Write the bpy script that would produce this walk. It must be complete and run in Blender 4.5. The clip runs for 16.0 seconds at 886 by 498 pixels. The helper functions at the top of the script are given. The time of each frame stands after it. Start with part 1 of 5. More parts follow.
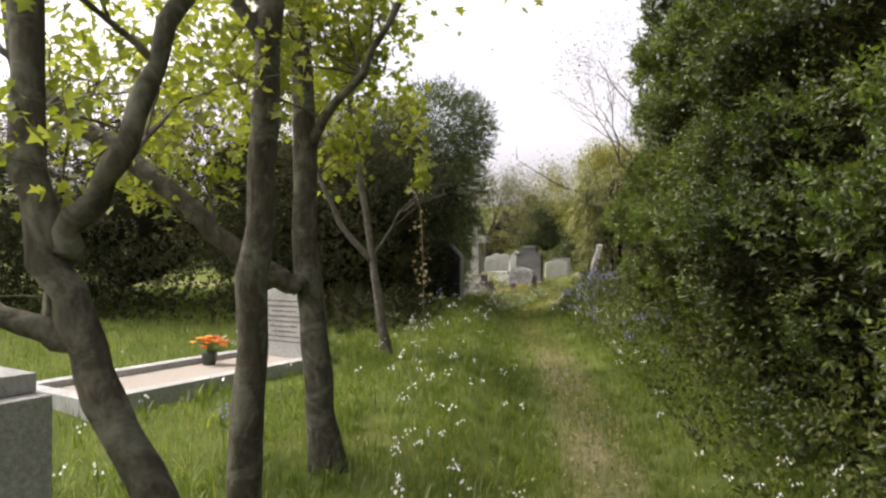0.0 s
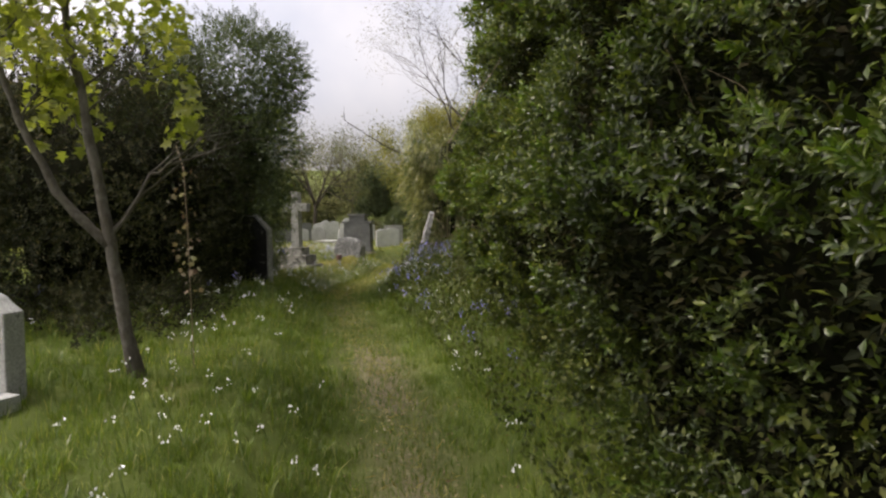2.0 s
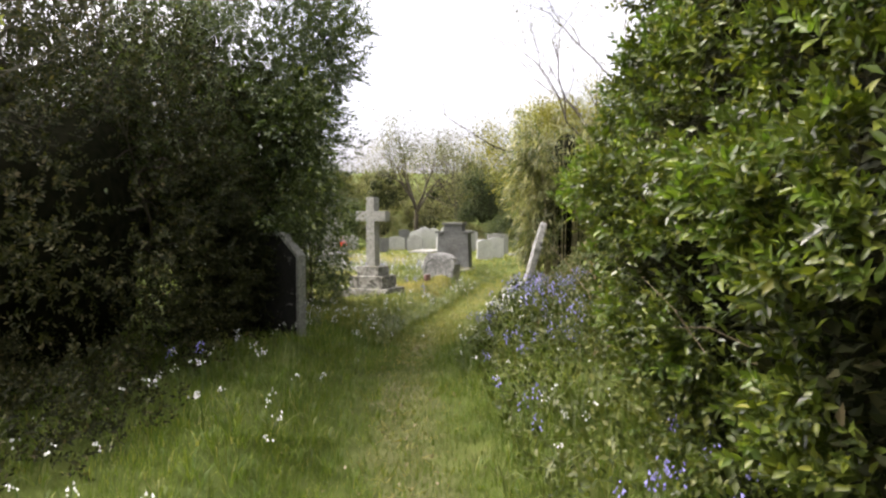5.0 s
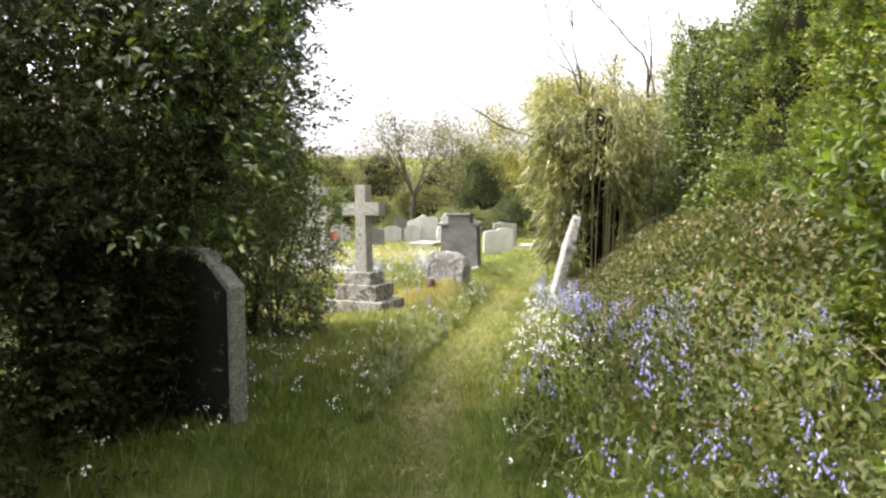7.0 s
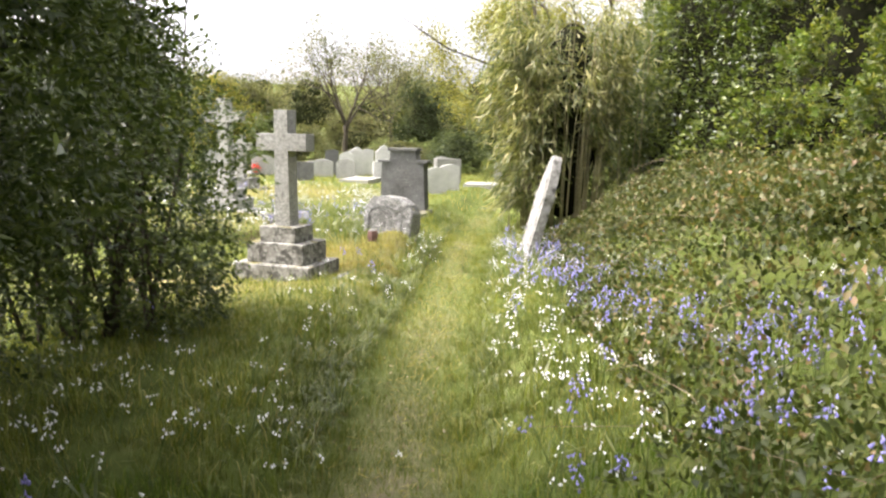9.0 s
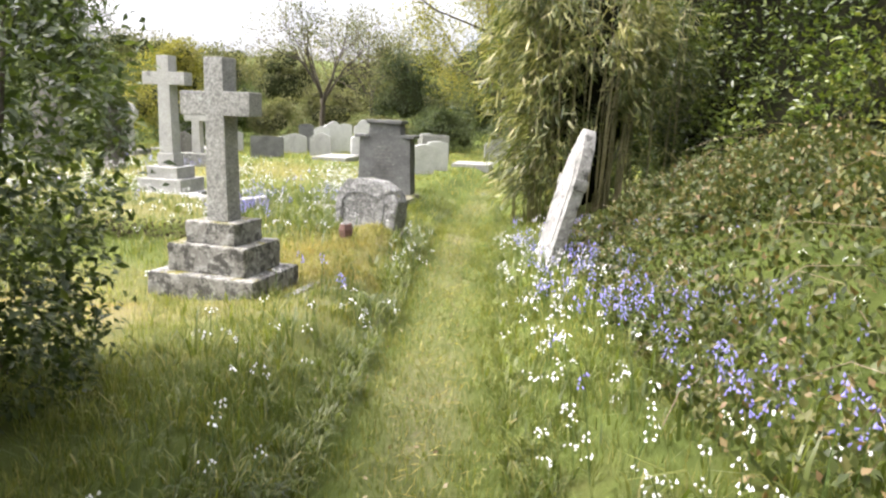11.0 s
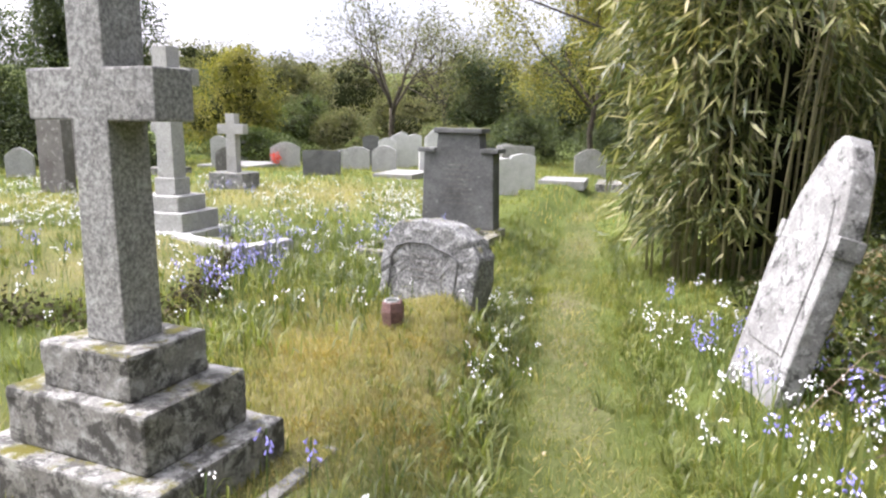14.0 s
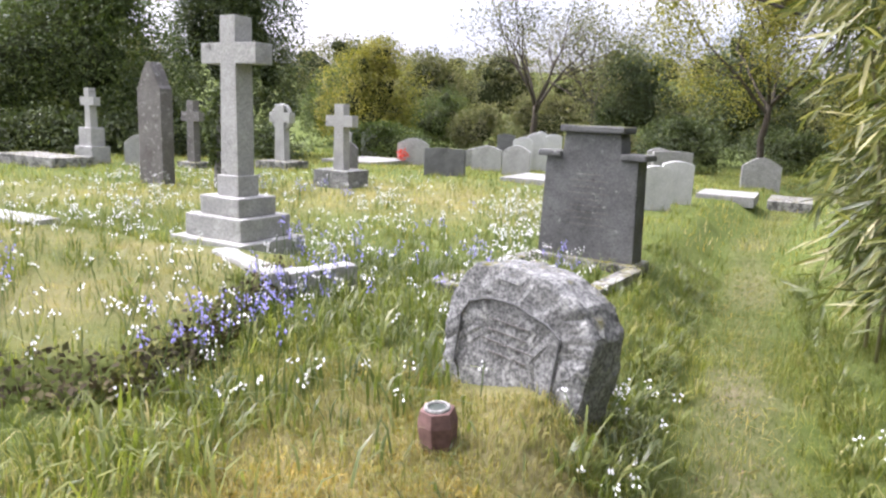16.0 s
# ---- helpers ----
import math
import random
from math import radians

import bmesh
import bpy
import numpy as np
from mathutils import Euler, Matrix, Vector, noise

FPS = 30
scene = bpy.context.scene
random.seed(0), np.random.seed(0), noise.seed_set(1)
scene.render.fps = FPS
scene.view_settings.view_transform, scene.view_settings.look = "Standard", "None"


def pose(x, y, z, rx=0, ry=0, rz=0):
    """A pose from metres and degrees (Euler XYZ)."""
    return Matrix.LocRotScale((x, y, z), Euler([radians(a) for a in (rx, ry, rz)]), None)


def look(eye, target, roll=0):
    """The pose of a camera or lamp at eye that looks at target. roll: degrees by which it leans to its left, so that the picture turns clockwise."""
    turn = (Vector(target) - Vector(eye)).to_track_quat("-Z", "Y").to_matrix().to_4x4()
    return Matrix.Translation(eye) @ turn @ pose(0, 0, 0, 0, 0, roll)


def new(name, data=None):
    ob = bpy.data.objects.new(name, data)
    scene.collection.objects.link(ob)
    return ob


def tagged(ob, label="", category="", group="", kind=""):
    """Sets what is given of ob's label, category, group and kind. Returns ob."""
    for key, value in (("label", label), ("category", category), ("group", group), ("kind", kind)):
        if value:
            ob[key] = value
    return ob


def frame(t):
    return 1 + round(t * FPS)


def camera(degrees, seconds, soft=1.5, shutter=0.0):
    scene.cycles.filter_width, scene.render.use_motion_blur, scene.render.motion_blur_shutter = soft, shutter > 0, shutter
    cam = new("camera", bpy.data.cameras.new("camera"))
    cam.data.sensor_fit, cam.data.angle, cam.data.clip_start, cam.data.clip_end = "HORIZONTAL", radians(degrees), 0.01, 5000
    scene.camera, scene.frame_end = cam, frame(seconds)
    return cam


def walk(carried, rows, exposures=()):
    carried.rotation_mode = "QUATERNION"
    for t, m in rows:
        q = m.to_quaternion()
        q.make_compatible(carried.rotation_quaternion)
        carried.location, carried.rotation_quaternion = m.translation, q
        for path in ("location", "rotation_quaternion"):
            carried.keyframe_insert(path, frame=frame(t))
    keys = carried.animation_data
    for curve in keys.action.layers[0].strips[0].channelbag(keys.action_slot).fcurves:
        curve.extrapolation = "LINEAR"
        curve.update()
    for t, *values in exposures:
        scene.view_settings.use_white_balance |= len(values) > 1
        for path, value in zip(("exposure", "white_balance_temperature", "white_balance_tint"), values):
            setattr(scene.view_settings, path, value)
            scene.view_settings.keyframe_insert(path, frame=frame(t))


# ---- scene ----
cam = camera(65.0, 16.0, soft=2.4)
METRES, EYE, TILT, LEAN, TURN = 17.0, 1.4, 0.0, 0.0, 0.0
ROWS = [
    (0.0, 0.0, 0.0, 0.0, -0.0, -0.0, -0.0),
    (0.5, 0.0017, 0.0173, 0.0011, -7.1, -0.39, 0.57),
    (1.0, 0.0096, 0.0423, 0.0024, -10.05, -0.51, 0.23),
    (1.5, 0.0168, 0.0687, 0.0025, -12.51, -1.57, -0.18),
    (2.0, 0.0233, 0.0983, 0.0045, -13.56, -2.93, 0.59),
    (2.5, 0.0356, 0.1269, 0.0069, -11.4, -2.92, -1.33),
    (3.0, 0.0406, 0.1581, 0.008, -9.75, -3.07, -1.5),
    (3.5, 0.0462, 0.1908, 0.0091, -9.82, -3.15, 0.58),
    (4.0, 0.0544, 0.2252, 0.0109, -6.81, -3.64, -1.02),
    (4.5, 0.0581, 0.2621, 0.0129, -6.06, -2.99, -0.6),
    (5.0, 0.065, 0.2972, 0.0134, -4.65, -2.62, 0.12),
    (7.5, 0.0661, 0.4866, 0.0211, -5.16, -5.09, 0.2),
    (8.0, 0.0672, 0.519, 0.0215, -5.87, -7.93, -1.25),
    (8.5, 0.0655, 0.5514, 0.0227, -9.29, -9.05, -0.6),
    (11.0, 0.0809, 0.7037, 0.014, -12.14, -11.15, -1.88),
    (11.5, 0.0862, 0.7345, 0.014, -10.86, -11.43, -1.01),
    (12.0, 0.0921, 0.7642, 0.0151, -8.74, -10.4, -3.09),
    (12.5, 0.0933, 0.7945, 0.013, -10.33, -9.66, -0.87),
    (13.0, 0.0984, 0.8229, 0.0105, -8.34, -9.79, -1.15),
    (13.5, 0.1027, 0.8505, 0.0102, -6.72, -11.25, -3.1),
    (14.0, 0.1041, 0.8796, 0.0102, -6.17, -10.5, -0.86),
    (14.5, 0.1111, 0.9081, 0.009, -3.04, -10.19, -1.48),
    (15.0, 0.1166, 0.9348, 0.0082, -2.21, -11.32, -3.58),
    (15.5, 0.1188, 0.9597, 0.0095, 0.12, -11.15, -1.83),
    (16.0, 0.1261, 0.9847, 0.0073, 5.92, -10.89, -2.36),
]
walk(cam, [(t, pose(0, 0, EYE, TILT, LEAN, TURN) @ pose(METRES * x, METRES * y, METRES * z, 90 + pitch, roll, yaw)) for t, x, y, z, yaw, pitch, roll in ROWS],
     [(t, stops, kelvin, 19 + 5 * max(0.0, t - 11.0) / 3 - 2 * max(0.0, t - 14.0) / 2) for t, stops, kelvin in ((0.0, 0.9, 6800), (0.8, 0.7, 6900), (1.6, 0.44, 6850), (2.3, 0.52, 6700), (3.5, 0.95, 6700), (5.0, 1.36, 6650), (8.0, 1.93, 6700), (11.0, 1.78, 6400), (13.0, 1.6, 6150), (16.0, 1.5, 5950))])

# ---- world and sun ----
SUN_TO = Vector((-0.70, 0.18, 1.12)).normalized()
world = bpy.data.worlds.new("world")
scene.world = world
world.use_nodes = True
wn, wl = world.node_tree.nodes, world.node_tree.links
wn.clear()
sky = wn.new("ShaderNodeTexSky")
sky.sky_type, sky.sun_disc = "NISHITA", False
sky.sun_elevation = math.asin(SUN_TO.z)
sky.sun_rotation = math.atan2(SUN_TO.x, SUN_TO.y)
sky.dust_density = 6.0
haze = wn.new("ShaderNodeHueSaturation")
haze.inputs["Saturation"].default_value = 0.16
haze.inputs["Value"].default_value = 1.3
wl.new(sky.outputs[0], haze.inputs["Color"])
wbg = wn.new("ShaderNodeBackground")
wbg.inputs["Strength"].default_value = 0.15
cloud_at = wn.new("ShaderNodeTexCoord")
cloud = wn.new("ShaderNodeTexNoise")
cloud.inputs["Scale"].default_value, cloud.inputs["Detail"].default_value = 3.0, 6.0
wl.new(cloud_at.outputs["Generated"], cloud.inputs["Vector"])
cloud_tone = wn.new("ShaderNodeValToRGB")
cloud_tone.color_ramp.elements[0].position, cloud_tone.color_ramp.elements[0].color = 0.35, (0.80, 0.85, 0.93, 1)
cloud_tone.color_ramp.elements[1].position, cloud_tone.color_ramp.elements[1].color = 0.62, (1.15, 1.14, 1.12, 1)
wl.new(cloud.outputs["Fac"], cloud_tone.inputs["Fac"])
veil = wn.new("ShaderNodeMix")
veil.data_type, veil.blend_type = "RGBA", "MULTIPLY"
veil.inputs[0].default_value = 1.0
wl.new(haze.outputs[0], veil.inputs[6])
wl.new(cloud_tone.outputs[0], veil.inputs[7])
wl.new(veil.outputs[2], wbg.inputs["Color"])
wout = wn.new("ShaderNodeOutputWorld")
wl.new(wbg.outputs[0], wout.inputs["Surface"])
sun_data = bpy.data.lights.new("sun", "SUN")
sun_data.energy, sun_data.angle, sun_data.color = 1.15, radians(11.0), (1.0, 0.93, 0.82)
sun = new("sun", sun_data)
sun.matrix_world = look(SUN_TO * 60, (0, 0, 0))


# ---- materials ----
class Mat:
    """A small builder for node materials."""

    def __init__(self, name, rough=0.8, spec=0.3):
        self.m = bpy.data.materials.new(name)
        self.m.use_nodes = True
        self.t = self.m.node_tree
        self.b = self.t.nodes["Principled BSDF"]
        self.b.inputs["Roughness"].default_value = rough
        self.b.inputs["Specular IOR Level"].default_value = spec
        self.coord = self.t.nodes.new("ShaderNodeTexCoord")

    def node(self, kind, **sets):
        n = self.t.nodes.new(kind)
        for k, v in sets.items():
            n.inputs[k].default_value = v
        return n

    def link(self, a, b):
        self.t.links.new(a, b)

    def noise(self, scale, detail=5.0, rough=0.6, distort=0.0):
        n = self.node("ShaderNodeTexNoise", Scale=scale, Detail=detail, Roughness=rough, Distortion=distort)
        self.link(self.coord.outputs["Object"], n.inputs["Vector"])
        return n.outputs["Fac"]

    def ramp(self, fac, stops):
        r = self.t.nodes.new("ShaderNodeValToRGB")
        el = r.color_ramp.elements
        while len(el) < len(stops):
            el.new(0.5)
        for e, (p, c) in zip(el, stops):
            e.position, e.color = p, (*c, 1) if len(c) == 3 else c
        self.link(fac, r.inputs["Fac"])
        return r.outputs["Color"]

    def mix(self, fac, a, b, blend="MIX"):
        n = self.t.nodes.new("ShaderNodeMix")
        n.data_type, n.blend_type = "RGBA", blend
        for sock, v in ((n.inputs[0], fac), (n.inputs[6], a), (n.inputs[7], b)):
            if isinstance(v, (int, float)):
                sock.default_value = v
            elif isinstance(v, tuple):
                sock.default_value = (*v, 1)
            else:
                self.link(v, sock)
        return n.outputs[2]

    def bump(self, height, strength, dist=0.01):
        n = self.node("ShaderNodeBump", Strength=strength, Distance=dist)
        self.link(height, n.inputs["Height"])
        self.link(n.outputs[0], self.b.inputs["Normal"])

    def colour(self, c):
        if isinstance(c, tuple):
            self.b.inputs["Base Color"].default_value = (*c, 1)
        else:
            self.link(c, self.b.inputs["Base Color"])

    def upward(self):
        g = self.t.nodes.new("ShaderNodeNewGeometry")
        s = self.t.nodes.new("ShaderNodeSeparateXYZ")
        self.link(g.outputs["Normal"], s.inputs[0])
        return s.outputs["Z"]


def leaf_material(name, stops, through_light=0.35, rough=0.45, spec=0.35, patch=0.9):
    """Leaves: each one its own tone, drifting in patches, partly letting light through."""
    k = Mat(name, rough, spec)
    g = k.t.nodes.new("ShaderNodeNewGeometry")
    own = k.ramp(g.outputs["Random Per Island"], stops)
    drift = k.ramp(k.noise(patch, 2.0), [(0.3, (0.55, 0.6, 0.55)), (0.72, (1.25, 1.2, 1.1))])
    c = k.mix(1.0, own, drift, "MULTIPLY")
    k.colour(c)
    tr = k.t.nodes.new("ShaderNodeBsdfTranslucent")
    warm = k.mix(1.0, c, (1.25, 1.35, 0.6), "MULTIPLY")
    k.link(warm, tr.inputs["Color"])
    ms = k.t.nodes.new("ShaderNodeMixShader")
    ms.inputs[0].default_value = through_light
    k.link(k.b.outputs[0], ms.inputs[1])
    k.link(tr.outputs[0], ms.inputs[2])
    k.link(ms.outputs[0], k.t.nodes["Material Output"].inputs["Surface"])
    return k.m


def stone_material(name, light, dark, lichen=0.5, scale=1.0, moss=0.0, rough=0.9, grime=0.60, speckle=0.0):
    """Weathered stone: streaks and stains, pale lichen, moss on the upper faces."""
    k = Mat(name, rough, 0.2)
    big = k.ramp(k.noise(3.2 * scale, 6.0, 0.65, 0.4), [(0.32, dark), (0.66, light)])
    grain = k.ramp(k.noise(70.0 * scale, 4.0, 0.7), [(0.3, (0.62, 0.62, 0.62)), (0.7, (1.22, 1.2, 1.18))])
    c = k.mix(1.0, big, grain, "MULTIPLY")
    if speckle:
        fleck = k.ramp(k.noise(60.0, 4.0, 0.7), [(0.40, (0.35, 0.34, 0.34)), (0.5, (1, 1, 1)), (0.60, (1.75, 1.73, 1.7))])
        c = k.mix(speckle, c, k.mix(1.0, c, fleck, "MULTIPLY"))
    spots = k.ramp(k.noise(13.0 * scale, 6.0, 0.75, 0.15), [(0.60 - 0.12 * lichen, (0, 0, 0)), (0.66 - 0.10 * lichen, (1, 1, 1))])
    c = k.mix(spots, c, k.mix(0.45, (0.48, 0.465, 0.43), c))
    black = k.ramp(k.noise(7.0 * scale, 7.0, 0.78, 0.25), [(grime, (0, 0, 0)), (grime + 0.08, (0.8, 0.8, 0.8))])
    c = k.mix(black, c, (0.035, 0.033, 0.028))
    if moss:
        m1 = k.ramp(k.noise(5.0 * scale, 5.0, 0.7), [(0.56 - 0.2 * moss, (0, 0, 0)), (0.66 - 0.2 * moss, (1, 1, 1))])
        up = k.ramp(k.upward(), [(0.35, (0, 0, 0)), (0.8, (1, 1, 1))])
        c = k.mix(k.mix(1.0, m1, up, "MULTIPLY"), c, (0.125, 0.11, 0.02))
    c = k.mix(1.0, c, (0.96, 1.0, 0.965), "MULTIPLY")
    k.colour(c)
    k.bump(k.noise(45.0 * scale, 8.0, 0.75), 0.6, 0.012)
    return k.m


def bark_material(name, light, dark, patch):
    k = Mat(name, 0.9, 0.15)
    n = k.t.nodes.new("ShaderNodeMapping")
    n.inputs["Scale"].default_value = (1.0, 1.0, 0.28)
    k.link(k.coord.outputs["Object"], n.inputs["Vector"])
    t = k.node("ShaderNodeTexNoise", Scale=38.0, Detail=7.0, Roughness=0.7)
    k.link(n.outputs[0], t.inputs["Vector"])
    c = k.ramp(t.outputs["Fac"], [(0.3, dark), (0.7, light)])
    s = k.ramp(k.noise(8.0, 4.0, 0.7, 0.6), [(0.46, (0, 0, 0)), (0.70, (0.6, 0.6, 0.6))])
    k.colour(k.mix(s, c, patch))
    k.bump(t.outputs["Fac"], 0.7, 0.012)
    return k.m


def plain_material(name, a, b, scale=20.0, rough=0.7, spec=0.3, bump=0.2):
    k = Mat(name, rough, spec)
    k.colour(k.ramp(k.noise(scale, 5.0), [(0.3, a), (0.7, b)]))
    if bump:
        k.bump(k.noise(scale * 4, 5.0), bump, 0.005)
    return k.m


def ground_material():
    k = Mat("meadow_soil", 0.95, 0.1)
    at = k.t.nodes.new("ShaderNodeAttribute")
    at.attribute_name = "wear"
    turf = k.ramp(k.noise(1.6, 6.0, 0.7), [(0.3, (0.065, 0.092, 0.019)), (0.55, (0.11, 0.14, 0.032)), (0.75, (0.16, 0.16, 0.055))])
    soil = k.ramp(k.noise(9.0, 7.0, 0.75), [(0.3, (0.15, 0.125, 0.07)), (0.7, (0.31, 0.27, 0.17))])
    frayed = k.ramp(k.mix(0.5, at.outputs["Color"], k.noise(3.4, 7.0, 0.8)), [(0.49, (0, 0, 0)), (0.62, (0.9, 0.9, 0.9))])
    da = k.t.nodes.new("ShaderNodeAttribute")
    da.attribute_name = "dry"
    straw = k.ramp(k.noise(5.0, 7.0, 0.75), [(0.3, (0.17, 0.16, 0.065)), (0.55, (0.27, 0.24, 0.11)), (0.75, (0.36, 0.285, 0.115))])
    moss = k.ramp(k.noise(2.6, 5.0, 0.65), [(0.54, (0, 0, 0)), (0.66, (0.75, 0.75, 0.75))])
    straw = k.mix(moss, straw, (0.33, 0.24, 0.07))
    turf = k.mix(da.outputs["Fac"], turf, straw)
    trod = k.ramp(k.noise(7.0, 7.0, 0.75), [(0.3, (0.095, 0.11, 0.036)), (0.55, (0.165, 0.17, 0.07)), (0.75, (0.29, 0.255, 0.14))])
    turf = k.mix(k.ramp(k.mix(0.3, at.outputs["Color"], k.noise(4.0, 5.0, 0.7)), [(0.2, (0, 0, 0)), (0.45, (1, 1, 1))]), turf, trod)
    k.colour(k.mix(frayed, turf, soil))
    k.bump(k.noise(30.0, 8.0, 0.8), 0.9, 0.03)
    return k.m


M_GROUND = ground_material()
M_GRASS = leaf_material("meadow_grass", [(0.0, (0.092, 0.118, 0.022)), (0.5, (0.163, 0.19, 0.038)), (0.86, (0.25, 0.25, 0.068)), (1.0, (0.38, 0.33, 0.16))], 0.4, 0.5, 0.3, 0.7)
M_FRESHGRASS = leaf_material("fresh_grass", [(0.0, (0.068, 0.115, 0.017)), (0.5, (0.125, 0.185, 0.03)), (0.88, (0.20, 0.24, 0.05)), (1.0, (0.34, 0.32, 0.13))], 0.45, 0.5, 0.3, 0.7)
M_PATHGRASS = leaf_material("trodden_grass", [(0.0, (0.098, 0.13, 0.034)), (0.6, (0.165, 0.195, 0.06)), (0.9, (0.275, 0.265, 0.12)), (1.0, (0.44, 0.39, 0.23))], 0.35, 0.6, 0.2, 1.5)
M_LUSH = leaf_material("lush_grass", [(0.0, (0.075, 0.10, 0.022)), (0.6, (0.145, 0.175, 0.045)), (1.0, (0.23, 0.25, 0.08))], 0.4, 0.35, 0.45)
M_DRY = leaf_material("dry_grass", [(0.0, (0.24, 0.215, 0.095)), (0.5, (0.40, 0.335, 0.165)), (0.8, (0.31, 0.31, 0.12)), (1.0, (0.44, 0.33, 0.12))], 0.45, 0.7, 0.2)
M_HEDGE = leaf_material("hedge_leaf", [(0.0, (0.028, 0.044, 0.009)), (0.45, (0.066, 0.098, 0.017)), (0.85, (0.135, 0.172, 0.028)), (1.0, (0.22, 0.25, 0.05))], 0.25, 0.34, 0.55)
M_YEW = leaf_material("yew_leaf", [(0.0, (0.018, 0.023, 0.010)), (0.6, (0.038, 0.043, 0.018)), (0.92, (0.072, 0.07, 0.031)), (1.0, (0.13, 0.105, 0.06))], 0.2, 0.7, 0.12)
M_BUSH = leaf_material("hawthorn_leaf", [(0.0, (0.036, 0.058, 0.015)), (0.6, (0.075, 0.105, 0.028)), (1.0, (0.145, 0.175, 0.05))], 0.25, 0.45, 0.35)
M_SYC = leaf_material("young_maple_leaf", [(0.0, (0.18, 0.205, 0.04)), (0.6, (0.285, 0.315, 0.065)), (1.0, (0.41, 0.41, 0.12))], 0.5, 0.5, 0.3)
M_BRAMBLE = leaf_material("bramble_leaf", [(0.0, (0.035, 0.05, 0.013)), (0.5, (0.075, 0.095, 0.026)), (0.85, (0.145, 0.14, 0.05)), (1.0, (0.23, 0.15, 0.085))], 0.25, 0.5, 0.3)
M_BAMBOO = leaf_material("bamboo_leaf", [(0.0, (0.06, 0.082, 0.025)), (0.4, (0.14, 0.16, 0.05)), (0.75, (0.28, 0.275, 0.11)), (1.0, (0.48, 0.44, 0.24))], 0.3, 0.4, 0.4)
M_FAR = leaf_material("wood_leaf", [(0.0, (0.10, 0.105, 0.05)), (0.6, (0.17, 0.17, 0.08)), (1.0, (0.24, 0.22, 0.11))], 0.3, 0.6, 0.2, 0.25)
M_FARDARK = leaf_material("evergreen_leaf", [(0.0, (0.04, 0.058, 0.022)), (0.6, (0.08, 0.108, 0.037)), (1.0, (0.135, 0.16, 0.05))], 0.2, 0.5, 0.3, 0.4)
M_YELLOW = leaf_material("golden_leaf", [(0.0, (0.14, 0.14, 0.032)), (0.6, (0.25, 0.235, 0.05)), (1.0, (0.37, 0.33, 0.08))], 0.35, 0.5, 0.25)
M_SUNPRIVET = leaf_material("sunlit_privet_leaf", [(0.0, (0.038, 0.060, 0.009)), (0.5, (0.085, 0.115, 0.016)), (0.88, (0.15, 0.175, 0.026)), (1.0, (0.24, 0.24, 0.05))], 0.35, 0.4, 0.4)
M_GREENWOOD = leaf_material("wild_cherry_leaf", [(0.0, (0.05, 0.075, 0.022)), (0.6, (0.09, 0.125, 0.035)), (1.0, (0.15, 0.18, 0.05))], 0.3, 0.5, 0.25, 0.5)
M_SPRING = leaf_material("spring_hedge_leaf", [(0.0, (0.07, 0.12, 0.018)), (0.6, (0.115, 0.175, 0.028)), (1.0, (0.20, 0.245, 0.05))], 0.4, 0.4, 0.4)
M_WEED = leaf_material("weed_leaf", [(0.0, (0.042, 0.06, 0.014)), (0.6, (0.08, 0.10, 0.024)), (1.0, (0.15, 0.16, 0.048))], 0.3, 0.5, 0.3)
M_LITTER = leaf_material("dry_litter", [(0.0, (0.20, 0.15, 0.09)), (0.6, (0.38, 0.31, 0.21)), (1.0, (0.55, 0.48, 0.36))], 0.1, 0.8, 0.1)
M_SOILLEAF = leaf_material("dark_ivy_soil", [(0.0, (0.05, 0.042, 0.028)), (0.6, (0.10, 0.085, 0.05)), (1.0, (0.12, 0.125, 0.05))], 0.1, 0.8, 0.1)
M_BROWNLEAF = leaf_material("withered_leaf", [(0.0, (0.17, 0.10, 0.07)), (0.6, (0.33, 0.25, 0.19)), (1.0, (0.50, 0.45, 0.38))], 0.3, 0.7, 0.2)
M_WHITE = plain_material("white_petal", (0.62, 0.64, 0.58), (0.76, 0.76, 0.73), 60.0, 0.55, 0.3, 0.0)
M_BLUE = plain_material("bluebell_petal", (0.15, 0.14, 0.37), (0.27, 0.255, 0.52), 40.0, 0.5, 0.3, 0.0)
M_STALK = plain_material("flower_stalk", (0.08, 0.13, 0.03), (0.13, 0.19, 0.05), 30.0, 0.5, 0.3, 0.0)
M_BARK = bark_material("smooth_grey_bark", (0.095, 0.087, 0.062), (0.032, 0.028, 0.020), (0.26, 0.265, 0.20))
M_BARKPALE = bark_material("pale_sapling_bark", (0.14, 0.125, 0.10), (0.06, 0.053, 0.042), (0.24, 0.225, 0.19))
M_BARKDARK = bark_material("dark_bark", (0.09, 0.075, 0.055), (0.04, 0.033, 0.025), (0.12, 0.11, 0.085))
M_MOSS = leaf_material("orange_moss", [(0.0, (0.24, 0.17, 0.035)), (0.6, (0.37, 0.27, 0.065)), (1.0, (0.45, 0.37, 0.13))], 0.3, 0.8, 0.1, 2.5)
M_CANE = plain_material("bamboo_cane", (0.13, 0.12, 0.055), (0.28, 0.25, 0.13), 9.0, 0.4, 0.4, 0.1)
M_STEM = plain_material("dead_stem", (0.15, 0.11, 0.07), (0.32, 0.26, 0.175), 12.0, 0.8, 0.2, 0.2)
M_CORE = plain_material("core_shade", (0.006, 0.008, 0.004), (0.018, 0.017, 0.010), 14.0, 1.0, 0.0, 0.0)
